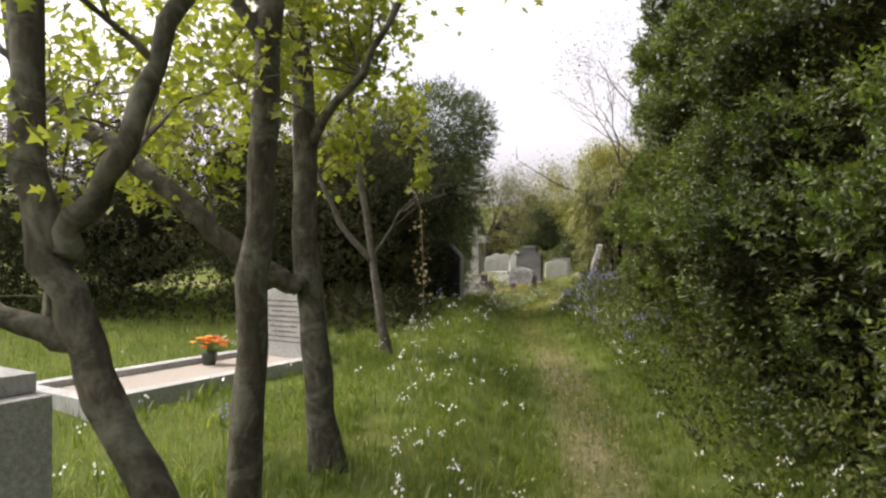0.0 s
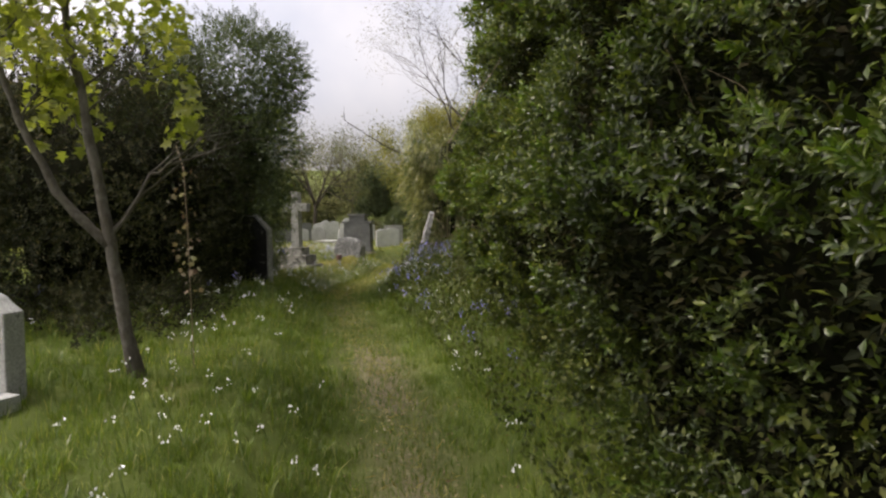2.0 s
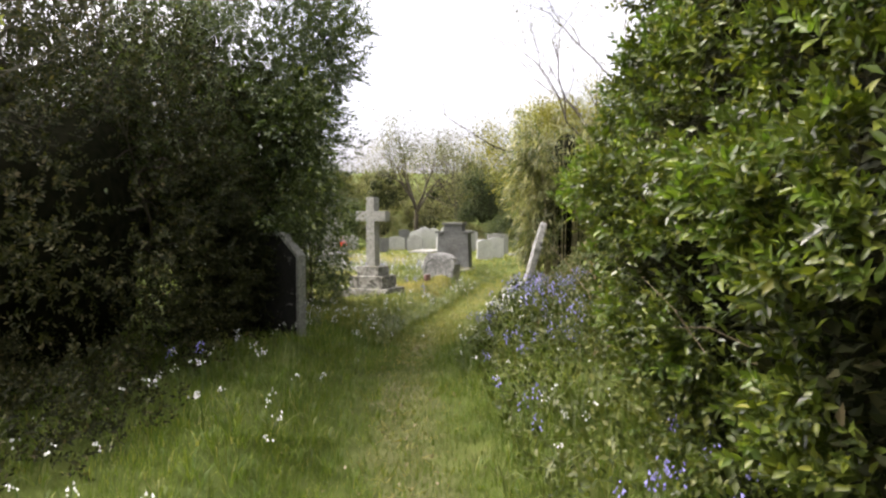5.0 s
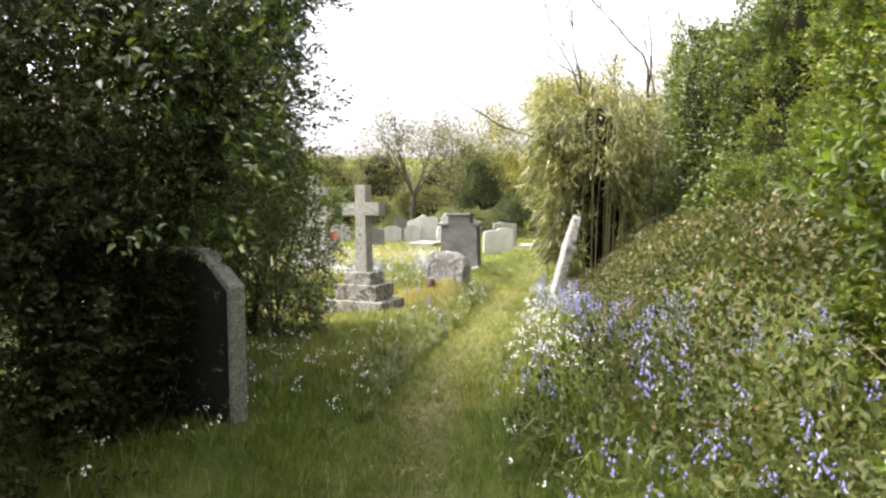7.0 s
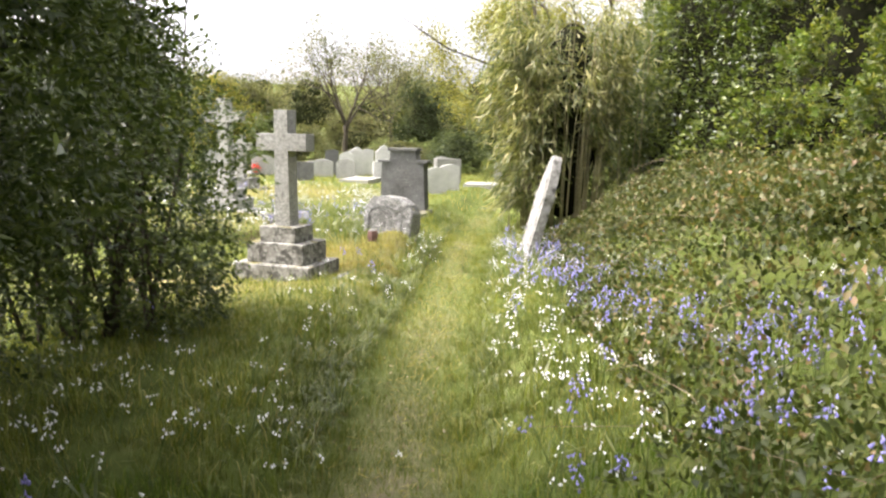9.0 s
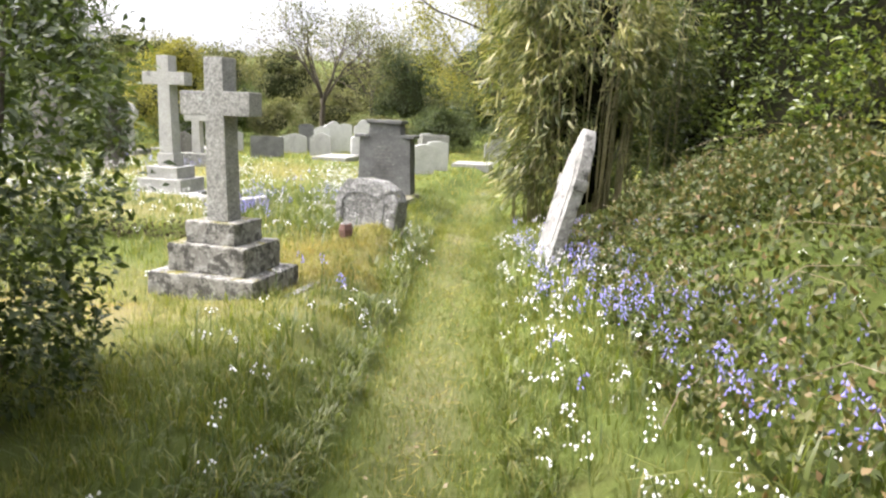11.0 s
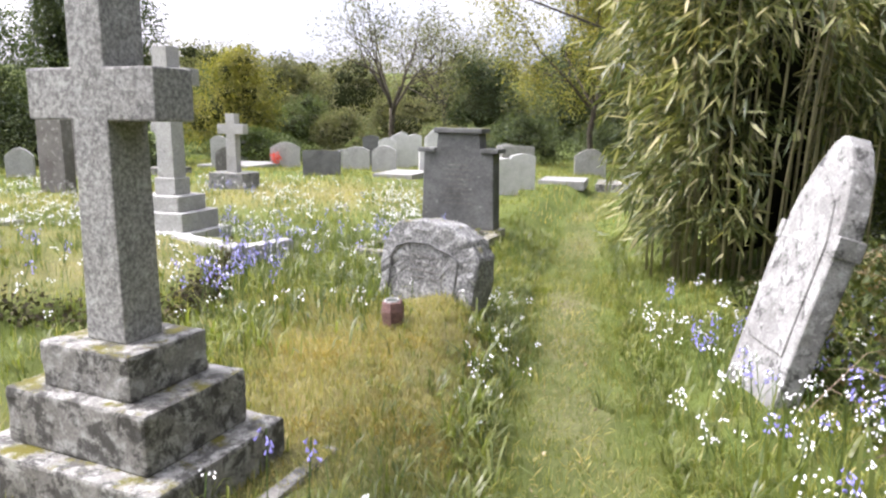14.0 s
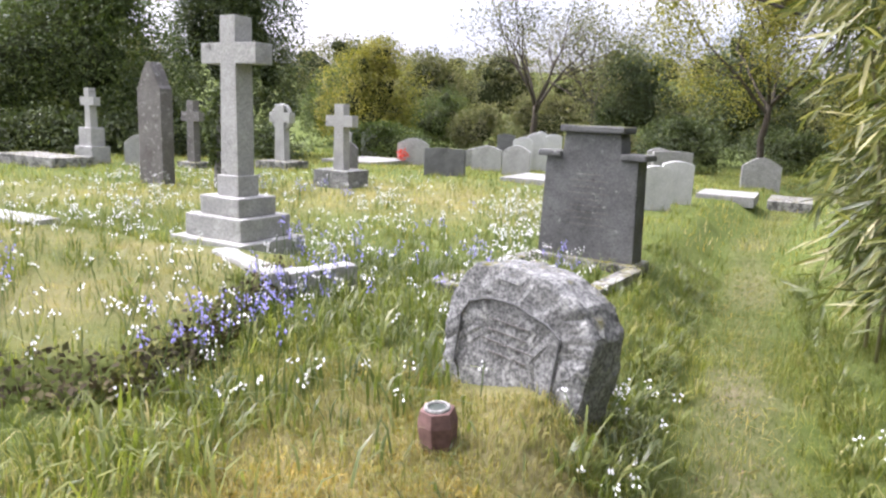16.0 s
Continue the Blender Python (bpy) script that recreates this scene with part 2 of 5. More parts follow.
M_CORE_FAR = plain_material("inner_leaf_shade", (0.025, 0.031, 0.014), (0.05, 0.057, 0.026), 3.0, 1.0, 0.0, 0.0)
M_GRANITE = stone_material("grey_granite", (0.33, 0.32, 0.30), (0.245, 0.236, 0.22), 0.2, 1.0, grime=0.64, speckle=0.5)
M_STEPS = stone_material("mossy_steps", (0.34, 0.325, 0.30), (0.18, 0.168, 0.15), 0.8, 1.2, 0.22, grime=0.47)
M_WHITESTONE = stone_material("pale_lichened_stone", (0.60, 0.585, 0.56), (0.45, 0.435, 0.41), 0.3, 1.0, grime=0.66)
M_LEANER = stone_material("white_weathered_stone", (0.345, 0.335, 0.318), (0.185, 0.175, 0.162), 0.45, 1.6, grime=0.53)
M_MARBLE = stone_material("white_marble", (0.44, 0.435, 0.425), (0.33, 0.325, 0.315), 0.0, 0.8)
M_DARKSTONE = stone_material("dark_slate_stone", (0.165, 0.162, 0.157), (0.085, 0.083, 0.08), -0.3, 0.9, 0.2)
M_ROCK = stone_material("rough_hewn_stone", (0.24, 0.237, 0.23), (0.13, 0.127, 0.12), 0.5, 1.5, 0.1, grime=0.58, speckle=0.7)
M_BROWNSTONE = stone_material("brown_streaked_stone", (0.20, 0.185, 0.172), (0.11, 0.099, 0.09), 0.2, 0.9)
M_PALE = stone_material("pale_limestone", (0.43, 0.415, 0.39), (0.30, 0.29, 0.27), 0.25, 0.9)
M_BLACKSTONE = stone_material("shaded_black_stone", (0.03, 0.028, 0.027), (0.018, 0.017, 0.016), 0.0, 0.9)
M_GRAVEL = plain_material("grave_gravel", (0.24, 0.205, 0.165), (0.44, 0.40, 0.34), 90.0, 0.9, 0.2, 1.0)
M_CLAY = plain_material("red_clay", (0.115, 0.07, 0.06), (0.21, 0.125, 0.105), 30.0, 0.8, 0.2, 0.3)
M_INK = plain_material("carved_letter", (0.10, 0.10, 0.10), (0.16, 0.16, 0.155), 30.0, 0.8, 0.2, 0.0)
M_RED = plain_material("red_petal", (0.65, 0.05, 0.03), (0.8, 0.12, 0.04), 40.0, 0.5, 0.3, 0.0)
M_ORANGE = plain_material("orange_petal", (0.85, 0.30, 0.03), (0.9, 0.48, 0.08), 40.0, 0.5, 0.3, 0.0)
M_POT = plain_material("dark_pot", (0.02, 0.03, 0.02), (0.05, 0.06, 0.04), 40.0, 0.5, 0.4, 0.0)


# ---- mesh helpers ----
RNG = np.random.default_rng(7)


class Shape:
    """Collects vertices and faces of one mesh."""

    def __init__(self):
        self.v, self.f = [], []

    def add(self, verts, faces):
        n = len(self.v)
        self.v += [tuple(p) for p in verts]
        self.f += [tuple(i + n for i in q) for q in faces]
        return self

    def tube(self, pts, radii, sides=8, cap=True):
        pts = [Vector(p) for p in pts]
        verts, faces = [], []
        side = Vector((1, 0.13, 0.07))
        for i, p in enumerate(pts):
            d = (pts[min(i + 1, len(pts) - 1)] - pts[max(i - 1, 0)]).normalized()
            u = (side - d * side.dot(d)).normalized()
            w = d.cross(u)
            side = u
            for j in range(sides):
                a = 2 * math.pi * j / sides
                verts.append(p + (u * math.cos(a) + w * math.sin(a)) * radii[i])
        for i in range(len(pts) - 1):
            for j in range(sides):
                k = (j + 1) % sides
                faces.append((i * sides + j, i * sides + k, (i + 1) * sides + k, (i + 1) * sides + j))
        if cap:
            faces.append(tuple(range(sides))[::-1])
            faces.append(tuple(range((len(pts) - 1) * sides, len(pts) * sides)))
        return self.add(verts, faces)

    def outline(self, poly, y0, y1, m=None):
        """A profile in x and z, from y0 to y1."""
        n = len(poly)
        verts = [Vector((x, y0, z)) for x, z in poly] + [Vector((x, y1, z)) for x, z in poly]
        faces = [tuple(range(n)), tuple(range(2 * n - 1, n - 1, -1))]
        faces += [(i, i + n, (i + 1) % n + n, (i + 1) % n) for i in range(n)]
        if m is not None:
            verts = [m @ p for p in verts]
        return self.add(verts, faces)

    def box(self, x0, x1, y0, y1, z0, z1, m=None):
        return self.outline([(x0, z0), (x1, z0), (x1, z1), (x0, z1)], y0, y1, m)


def link_mesh(name, mesh, material, parent=None, label=""):
    mesh.materials.append(material)
    ob = new(name, mesh)
    ob.parent = parent
    if label:
        tagged(ob, label)
    return ob


def part(name, shape, material, parent=None, label="", bevel=0.0, smooth=False, rough=0.0, cuts=0):
    """Links a Shape as one mesh object, with worn edges where asked for."""
    mesh = bpy.data.meshes.new(name)
    mesh.from_pydata(shape.v, [], shape.f)
    if bevel or cuts or rough:
        bm = bmesh.new()
        bm.from_mesh(mesh)
        bmesh.ops.recalc_face_normals(bm, faces=bm.faces)
        if bevel:
            bmesh.ops.bevel(bm, geom=list(bm.edges), offset=bevel, segments=2, affect="EDGES", profile=0.6)
        if cuts:
            bmesh.ops.triangulate(bm, faces=bm.faces)
            for _ in range(cuts):
                bmesh.ops.subdivide_edges(bm, edges=[e for e in bm.edges if e.calc_length() > 0.03], cuts=1)
            bmesh.ops.triangulate(bm, faces=bm.faces)
        if rough:
            bm.normal_update()
            for v in bm.verts:
                n = noise.noise(v.co * 9.0) * 0.6 + noise.noise(v.co * 26.0) * 0.4
                v.co += v.normal * n * rough
        bm.to_mesh(mesh)
        bm.free()
    if smooth:
        mesh.polygons.foreach_set("use_smooth", [True] * len(mesh.polygons))
    return link_mesh(name, mesh, material, parent, label)


def big_mesh(name, verts, faces, size, material, parent=None, label="", smooth=True):
    """A mesh out of arrays; every face has the same number of corners."""
    mesh = bpy.data.meshes.new(name)
    nf = len(faces)
    mesh.vertices.add(len(verts))
    mesh.vertices.foreach_set("co", np.ascontiguousarray(verts, dtype=np.float32).ravel())
    mesh.loops.add(nf * size)
    mesh.loops.foreach_set("vertex_index", np.ascontiguousarray(faces, dtype=np.int32).ravel())
    mesh.polygons.add(nf)
    mesh.polygons.foreach_set("loop_start", np.arange(0, nf * size, size, dtype=np.int32))
    mesh.polygons.foreach_set("loop_total", np.full(nf, size, dtype=np.int32))
    if smooth:
        mesh.polygons.foreach_set("use_smooth", np.ones(nf, dtype=bool))
    mesh.update(calc_edges=True)
    return link_mesh(name, mesh, material, parent, label)


def unit(a):
    return a / np.maximum(np.linalg.norm(a, axis=1, keepdims=True), 1e-9)


def leaf_arrays(at, way, up, length, width, fold=0.25, fine=True):
    """Folded leaves: six corners each when fine, else four."""
    way = unit(way)
    side = unit(np.cross(way, up))
    nor = np.cross(side, way)
    l, w = np.broadcast_to(length, len(at))[:, None], np.broadcast_to(width, len(at))[:, None]
    n = len(at)
    if fine:
        rows = [at, at + way * l * 0.3 - side * w * 0.46 + nor * w * fold, at + way * l * 0.68 - side * w * 0.36 + nor * w * fold,
                at + way * l - nor * w * fold * 0.6, at + way * l * 0.68 + side * w * 0.36 + nor * w * fold, at + way * l * 0.3 + side * w * 0.46 + nor * w * fold]
        v = np.stack(rows, 1).reshape(-1, 3)
        b = np.arange(n)[:, None] * 6
        f = np.concatenate([b + np.array([[0, 3, 2, 1]]), b + np.array([[0, 5, 4, 3]])], 1).reshape(-1, 4)
        return v, f, 4
    rows = [at, at + way * l * 0.45 - side * w * 0.5 + nor * w * fold, at + way * l, at + way * l * 0.45 + side * w * 0.5 + nor * w * fold]
    v = np.stack(rows, 1).reshape(-1, 3)
    b = np.arange(n)[:, None] * 4
    f = np.concatenate([b + np.array([[0, 2, 1]]), b + np.array([[0, 3, 2]])], 1).reshape(-1, 3)
    return v, f, 3


def foliage(name, at, out, length, material, parent, ratio=0.5, spread=0.9, droop=0.2, fine=False, fold=0.25, label=""):
    """Leaves at the points given, growing roughly outwards."""
    n = len(at)
    way = out + RNG.normal(0, spread, (n, 3)) - np.array([0, 0, droop])
    up = RNG.normal(0, 0.6, (n, 3)) + np.array([0, 0, 1.0]) + out * 0.5
    l = length * RNG.uniform(0.6, 1.3, n)
    v, f, k = leaf_arrays(at, way, up, l, l * ratio, fold, fine)
    return big_mesh(name, v, f, k, material, parent, label)


def sprigs(name, at, out, length, leaf, material, parent, pairs=5, ratio=0.46, spread=0.5, fine=True, fold=0.2, label=""):
    """Leafy shoots: crossed pairs of leaves up each stem and a small one at its tip."""
    n = len(at)
    axis = unit(out + RNG.normal(0, spread, (n, 3)) + np.array([0, 0, 0.15]))
    u = unit(np.cross(axis, RNG.normal(0, 1, (n, 3))))
    w = np.cross(axis, u)
    long = length * RNG.uniform(0.6, 1.3, n)
    big = leaf * RNG.uniform(0.75, 1.2, n)
    pos, way, up, size = [], [], [], []
    for j in range(pairs):
        s = (j + 0.6) / pairs
        for k in (0, 1):
            a = j * 1.57 + k * math.pi + RNG.normal(0, 0.3, n)
            radial = u * np.cos(a)[:, None] + w * np.sin(a)[:, None]
            tilt = 1.15 - 0.55 * s + RNG.normal(0, 0.2, n)
            pos.append(at + axis * (long * s)[:, None])
            way.append(axis * np.cos(tilt)[:, None] + radial * np.sin(tilt)[:, None] - np.array([0, 0, 0.12]))
            up.append(axis + RNG.normal(0, 0.2, (n, 3)))
            size.append(big * (1.05 - 0.35 * s) * RNG.uniform(0.75, 1.2, n))
    pos.append(at + axis * long[:, None])
    way.append(axis + RNG.normal(0, 0.2, (n, 3)))
    up.append(u)
    size.append(big * 0.55)
    l = np.concatenate(size)
    v, f, k = leaf_arrays(np.concatenate(pos), np.concatenate(way), np.concatenate(up), l, l * ratio, fold, fine)
    return big_mesh(name, v, f, k, material, parent, label)


def wave(p, scale, seed=0.0):
    """Cheap smooth noise for arrays of points, about -1 to 1."""
    x, y, z = (p[:, 0] + seed) * scale, (p[:, 1] - seed * 0.7) * scale, (p[:, 2] + seed * 0.3) * scale
    a = np.sin(x * 1.7 + 1.3 * np.sin(y * 1.1 + 0.5)) + np.sin(y * 2.1 + 1.1 * np.sin(z * 1.3 + 2.0)) + np.sin(z * 1.9 + 1.2 * np.sin(x * 1.5 + 4.0))
    b = np.sin(x * 4.3 + y * 2.9 + 1.0) + np.sin(y * 4.9 - z * 3.1) + np.sin(z * 4.1 + x * 3.7 + 2.2)
    return a / 3 * 0.65 + b / 3 * 0.35


def blob_points(n, centre, radius, lump=0.25, scale=1.2, shell=0.35, seed=0.0, low=-1.0):
    """Points in the uneven outer shell of a rounded mass, with the way outwards."""
    d = unit(RNG.normal(0, 1, (n, 3)))
    d = d[d[:, 2] > low]
    r = np.array(radius)
    p = d * r
    k = 1 + lump * wave(p, scale, seed) + lump * 0.6 * wave(p, scale * 3.1, seed + 5) + lump * 0.4 * wave(p, scale * 8.0, seed + 9)
    depth = 1 - shell * RNG.beta(1.0, 1.5, len(d)) + 0.10 * (RNG.uniform(0, 1, len(d)) < 0.12) * RNG.uniform(0, 1, len(d))
    return np.array(centre) + p * (k * depth)[:, None], unit(d / r)


def blob_core(name, centre, radius, lump, scale, seed, inset, material, parent, low=-1.0):
    """A near-black solid inside a mass of leaves, for the shade deep within."""
    nu, nv = (28, 16) if max(radius) > 1.4 and min(radius) > 1.0 else (14, 9)
    u, w = np.meshgrid(np.linspace(0, 2 * np.pi, nu, endpoint=False), np.linspace(-np.pi / 2, np.pi / 2, nv))
    d = np.stack([np.cos(w) * np.cos(u), np.cos(w) * np.sin(u), np.maximum(np.sin(w), low)], -1).reshape(-1, 3)
    p = d * np.array(radius)
    k = (1 + lump * wave(p, scale, seed) + lump * 0.5 * wave(p, scale * 3.1, seed + 5)) * inset
    p = np.array(centre) + p * k[:, None]
    f = [(i * nu + j, i * nu + (j + 1) % nu, (i + 1) * nu + (j + 1) % nu, (i + 1) * nu + j) for i in range(nv - 1) for j in range(nu)]
    return big_mesh(name, p, np.array(f), 4, material, parent)


# ---- lie of the land ----
PATH_Y = [-30, -1, 1, 4.2, 6.4, 9, 11.7, 14.5, 15.7, 17, 18.6, 19.4, 20.5, 21.8, 26, 31.4, 40, 90]
PATH_X = [-1.0, 0.2, 0.5, 0.98, 1.18, 1.2, 1.25, 1.8, 2.15, 2.5, 2.92, 3.12, 3.48, 3.9, 5.3, 7.8, 12.5, 50]
RISE_Y = [-30, 0, 3, 6.3, 9, 11, 13.5, 16, 19.3, 26, 36, 60, 120, 700]
RISE_Z = [0, -0.03, 0, 0.11, 0.26, 0.30, 0.17, 0.05, 0.0, -0.02, -0.1, 0.2, 4, 45]


def smooth_step(a, b, x):
    t = np.clip((x - a) / (b - a), 0, 1)
    return t * t * (3 - 2 * t)


def path_off(x, y):
    return np.asarray(x) - np.interp(y, PATH_Y, PATH_X)


def ground_z(x, y):
    x, y = np.asarray(x, dtype=float), np.asarray(y, dtype=float)
    d = path_off(x, y)
    near = 1 - smooth_step(30, 45, y)
    z = np.interp(y, RISE_Y, RISE_Z)
    z = z + near * (0.27 * smooth_step(0.32, 0.95, -d) + 0.25 * smooth_step(0.36, 1.05, d))
    z = z + near * 0.12 * smooth_step(2.5, 6, -d)
    p = np.stack([x.ravel(), y.ravel(), np.zeros(x.size)], 1)
    z = z + (0.035 * wave(p, 1.3) + 0.015 * wave(p, 4.0, 3.0)).reshape(x.shape) * smooth_step(0.2, 0.8, np.abs(d))
    # the raised grave beside the tall pale cross
    z = z + 0.15 * smooth_step(0.66, 0.50, x) * smooth_step(-4.5, -3.5, x) * smooth_step(19.2, 19.4, y - 0.12 * x) * smooth_step(22.6, 21.9, y)
    z = z + 0.15 * np.exp(-(((x - 2.32) / 0.4) ** 2 + ((y - 19.45) / 0.5) ** 2)) - 0.16 * np.exp(-(((x + 0.2) / 0.9) ** 2 + ((y - 23.0) / 0.9) ** 2))
    z = z - 0.12 * np.exp(-(((x - 0.8) / 0.9) ** 2 + ((y - 17.5) / 0.8) ** 2))
    # the bank under the brambles
    z = z + 0.55 * smooth_step(1.5, 3.2, d) * smooth_step(9.0, 10.5, y) * smooth_step(19.5, 17.0, y)
    return z


def gz(x, y):
    return float(ground_z(np.array([x]), np.array([y]))[0])


def wear_at(x, y):
    d = path_off(x, y)
    p = np.stack([np.ravel(x), np.ravel(y), np.zeros(np.size(x))], 1)
    n = wave(p, 1.1, 2.0).reshape(np.shape(x))
    d = d + 0.09 * wave(p, 2.7, 33.0).reshape(np.shape(x)) + 0.05 * wave(p, 7.0, 35.0).reshape(np.shape(x))
    return np.exp(-(d / 0.29) ** 2) * np.clip(0.42 + 0.55 * n + 0.25 * smooth_step(9.5, 6.0, y), 0.1, 0.9) * (1 - 0.2 * smooth_step(11.0, 14.0, y))


def dry_patch(x, y, p):
    """Mounds and old turf where the grass is short and straw-coloured."""
    near = 2.2 * np.exp(-(((x - 1.85) / 0.72) ** 2 + ((y - 18.8) / 1.15) ** 2)) + 0.75 * smooth_step(0.75, 0.3, x) * smooth_step(19.3, 19.7, y) * smooth_step(22.4, 21.6, y)
    near = near + 1.5 * np.exp(-(((x - 0.1) / 1.35) ** 2 + ((y - 16.8) / 1.05) ** 2)) + 1.0 * np.exp(-(((x - 0.8) / 2.2) ** 2 + ((y - 27) / 2.0) ** 2)) + 0.7 * np.exp(-(((x + 3.0) / 2.5) ** 2 + ((y - 25) / 1.5) ** 2))
    near = near * smooth_step(0.3, 0.6, np.abs(path_off(x, y)))
    return np.clip(near * (0.75 + 0.6 * wave(p, 2.5, 8.0)), 0, 0.92)


def build_ground():
    xs = np.unique(np.concatenate([np.linspace(-600, -30, 12), np.linspace(-30, -8, 23), np.arange(-8, 10, 0.16), np.linspace(10, 40, 30), np.linspace(40, 600, 12)]))
    ys = np.unique(np.concatenate([np.linspace(-300, -12, 10), np.linspace(-12, -2, 12), np.arange(-2, 27, 0.16), np.linspace(27, 60, 60), np.linspace(60, 700, 14)]))
    gx, gy = np.meshgrid(xs, ys)
    v = np.stack([gx, gy, ground_z(gx, gy)], -1).reshape(-1, 3)
    nx, ny = len(xs), len(ys)
    i = (np.arange(ny - 1)[:, None] * nx + np.arange(nx - 1)[None]).ravel()
    f = np.stack([i, i + 1, i + nx + 1, i + nx], 1)
    ob = big_mesh("ground", v, f, 4, M_GROUND)
    at = ob.data.attributes.new("wear", "FLOAT", "POINT")
    at.data.foreach_set("value", wear_at(v[:, 0], v[:, 1]).astype(np.float32))
    at = ob.data.attributes.new("dry", "FLOAT", "POINT")
    at.data.foreach_set("value", dry_patch(v[:, 0], v[:, 1], v * np.array([1, 1, 0])).astype(np.float32))
    return tagged(ob, "grassy churchyard ground with a trodden earth path", "ground", kind="structure")


GROUND = build_ground()


def thing(name, label, category, x=0, y=0, z=None, rx=0, ry=0, rz=0, group="", kind=""):
    ob = new(name)
    ob.matrix_world = pose(x, y, gz(x, y) if z is None else z, rx, ry, rz)
    return tagged(ob, label, category, group, kind)


def settle(n, x0, x1, y0, y1):
    return RNG.uniform(x0, x1, n), RNG.uniform(y0, y1, n)


# ---- hedge, yew, bushes ----
HEDGE_Y = [-4, 0, 2, 4, 6, 8, 9.3, 10.2, 11.5, 14, 18, 22, 30]
HEDGE_X = [1.5, 1.55, 1.6, 1.72, 1.85, 2.05, 2.3, 2.9, 3.9, 5.0, 6.0, 6.6, 11]


def hedge_face(y, z):
    base = np.interp(y, HEDGE_Y, HEDGE_X)
    p = np.stack([np.zeros_like(y), y, z], 1)
    return base + 0.10 * (z - 0.3).clip(0) + 0.24 * wave(p, 1.5, 1.0) + 0.15 * wave(p, 3.9, 7.0) - 0.10 * np.exp(-((z - 1.3) / 0.5) ** 2) + 0.35 * np.exp(-(z / 0.45) ** 2) * smooth_step(4.0, 6.0, y)


def hedge_top(y):
    return 3.7 + 0.5 * np.sin(y * 0.9) + 0.25 * np.sin(y * 2.3 + 1) + np.interp(y, [-4, 9, 12, 30], [0, 0, 0.8, 1.5])


def build_hedge():
    h = thing("hedge", "tall dense evergreen hedge with glossy leaves beside the path", "hedge", 2.5, 4)
    inv = Matrix.Translation(-h.location)
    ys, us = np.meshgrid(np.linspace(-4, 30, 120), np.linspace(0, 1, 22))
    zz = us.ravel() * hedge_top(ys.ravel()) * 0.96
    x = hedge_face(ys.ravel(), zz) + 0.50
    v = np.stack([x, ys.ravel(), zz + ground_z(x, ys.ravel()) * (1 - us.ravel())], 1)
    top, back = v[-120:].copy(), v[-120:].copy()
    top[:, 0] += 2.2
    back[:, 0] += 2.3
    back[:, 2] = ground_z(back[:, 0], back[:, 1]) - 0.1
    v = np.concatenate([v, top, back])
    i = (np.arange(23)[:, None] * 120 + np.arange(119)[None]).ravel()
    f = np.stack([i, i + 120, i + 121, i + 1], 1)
    big_mesh("shade_core", v - np.array(h.location), f, 4, M_CORE, h)

    def leaves(name, n, y0, y1, size, material, bias, fine):
        y = RNG.uniform(y0, y1, n)
        z = 0.12 + RNG.uniform(0, 1, n) ** 0.95 * (hedge_top(y) - 0.1)
        x = hedge_face(y, z) + bias + 0.33 * RNG.beta(1.0, 2.0, n)
        clump = wave(np.stack([x, y, z], 1), 3.0, 11.0)
        keep = clump + 0.5 * wave(np.stack([x, y, z], 1), 1.3, 31.0) > RNG.uniform(-0.7, 0.6, n)
        x, y, z = x[keep], y[keep], z[keep]
        slope = (np.interp(y + 0.1, HEDGE_Y, HEDGE_X) - np.interp(y - 0.1, HEDGE_Y, HEDGE_X)) / 0.2
        out = unit(np.stack([-np.ones_like(y), slope, np.full_like(y, 0.45)], 1))
        at = np.stack([x, y, z + ground_z(x, y) * 0.7], 1) - np.array(h.location)
        foliage(name, at, out, size, material, h, 0.46, 0.75, 0.1, fine)

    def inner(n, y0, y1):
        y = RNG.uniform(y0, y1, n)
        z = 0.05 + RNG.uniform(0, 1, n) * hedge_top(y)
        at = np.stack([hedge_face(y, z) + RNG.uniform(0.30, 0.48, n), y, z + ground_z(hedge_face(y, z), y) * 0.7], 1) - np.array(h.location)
        foliage("shaded_inner_foliage", at, np.tile(np.array([[-1.0, 0.0, 0.3]]), (n, 1)), 0.06, M_YEW, h, 0.5, 0.8)

    def shoots(name, n, y0, y1, leaf, material, lift=0.0, low=0.0, high=9.0):
        """Shoots in clumps with hollows between them."""
        y = RNG.uniform(y0, y1, n)
        z = 0.10 + RNG.uniform(0, 1, n) * (np.minimum(hedge_top(y), high) - 0.1)
        flat = np.stack([np.zeros(n), y, z], 1)
        clump = 0.6 * wave(flat, 2.3, 11.0) + 0.5 * wave(flat, 5.2, 23.0)
        x = hedge_face(y, z) + 0.18 - 0.36 * clump - lift + 0.16 * RNG.beta(1.0, 2.0, n)
        ok = (clump > RNG.uniform(-0.45, 0.45, n)) & (clump > low)
        x, y, z = x[ok], y[ok], z[ok]
        slope = (np.interp(y + 0.1, HEDGE_Y, HEDGE_X) - np.interp(y - 0.1, HEDGE_Y, HEDGE_X)) / 0.2
        out = unit(np.stack([-np.ones_like(y), slope - 0.25, np.full_like(y, 0.5)], 1))
        at = np.stack([x, y, z + ground_z(x, y) * 0.7], 1) - np.array(h.location)
        sprigs(name, at, out, 0.11, leaf, material, h)

    shoots("foliage", 10500, -1.2, 5.2, 0.050, M_HEDGE)
    shoots("foliage", 6400, 4.4, 8.2, 0.050, M_HEDGE)
    shoots("foliage", 8200, 6.3, 10.5, 0.050, M_SUNPRIVET)
    shoots("new_growth", 2400, -1.2, 5.5, 0.052, M_SPRING, 0.05, 0.12)
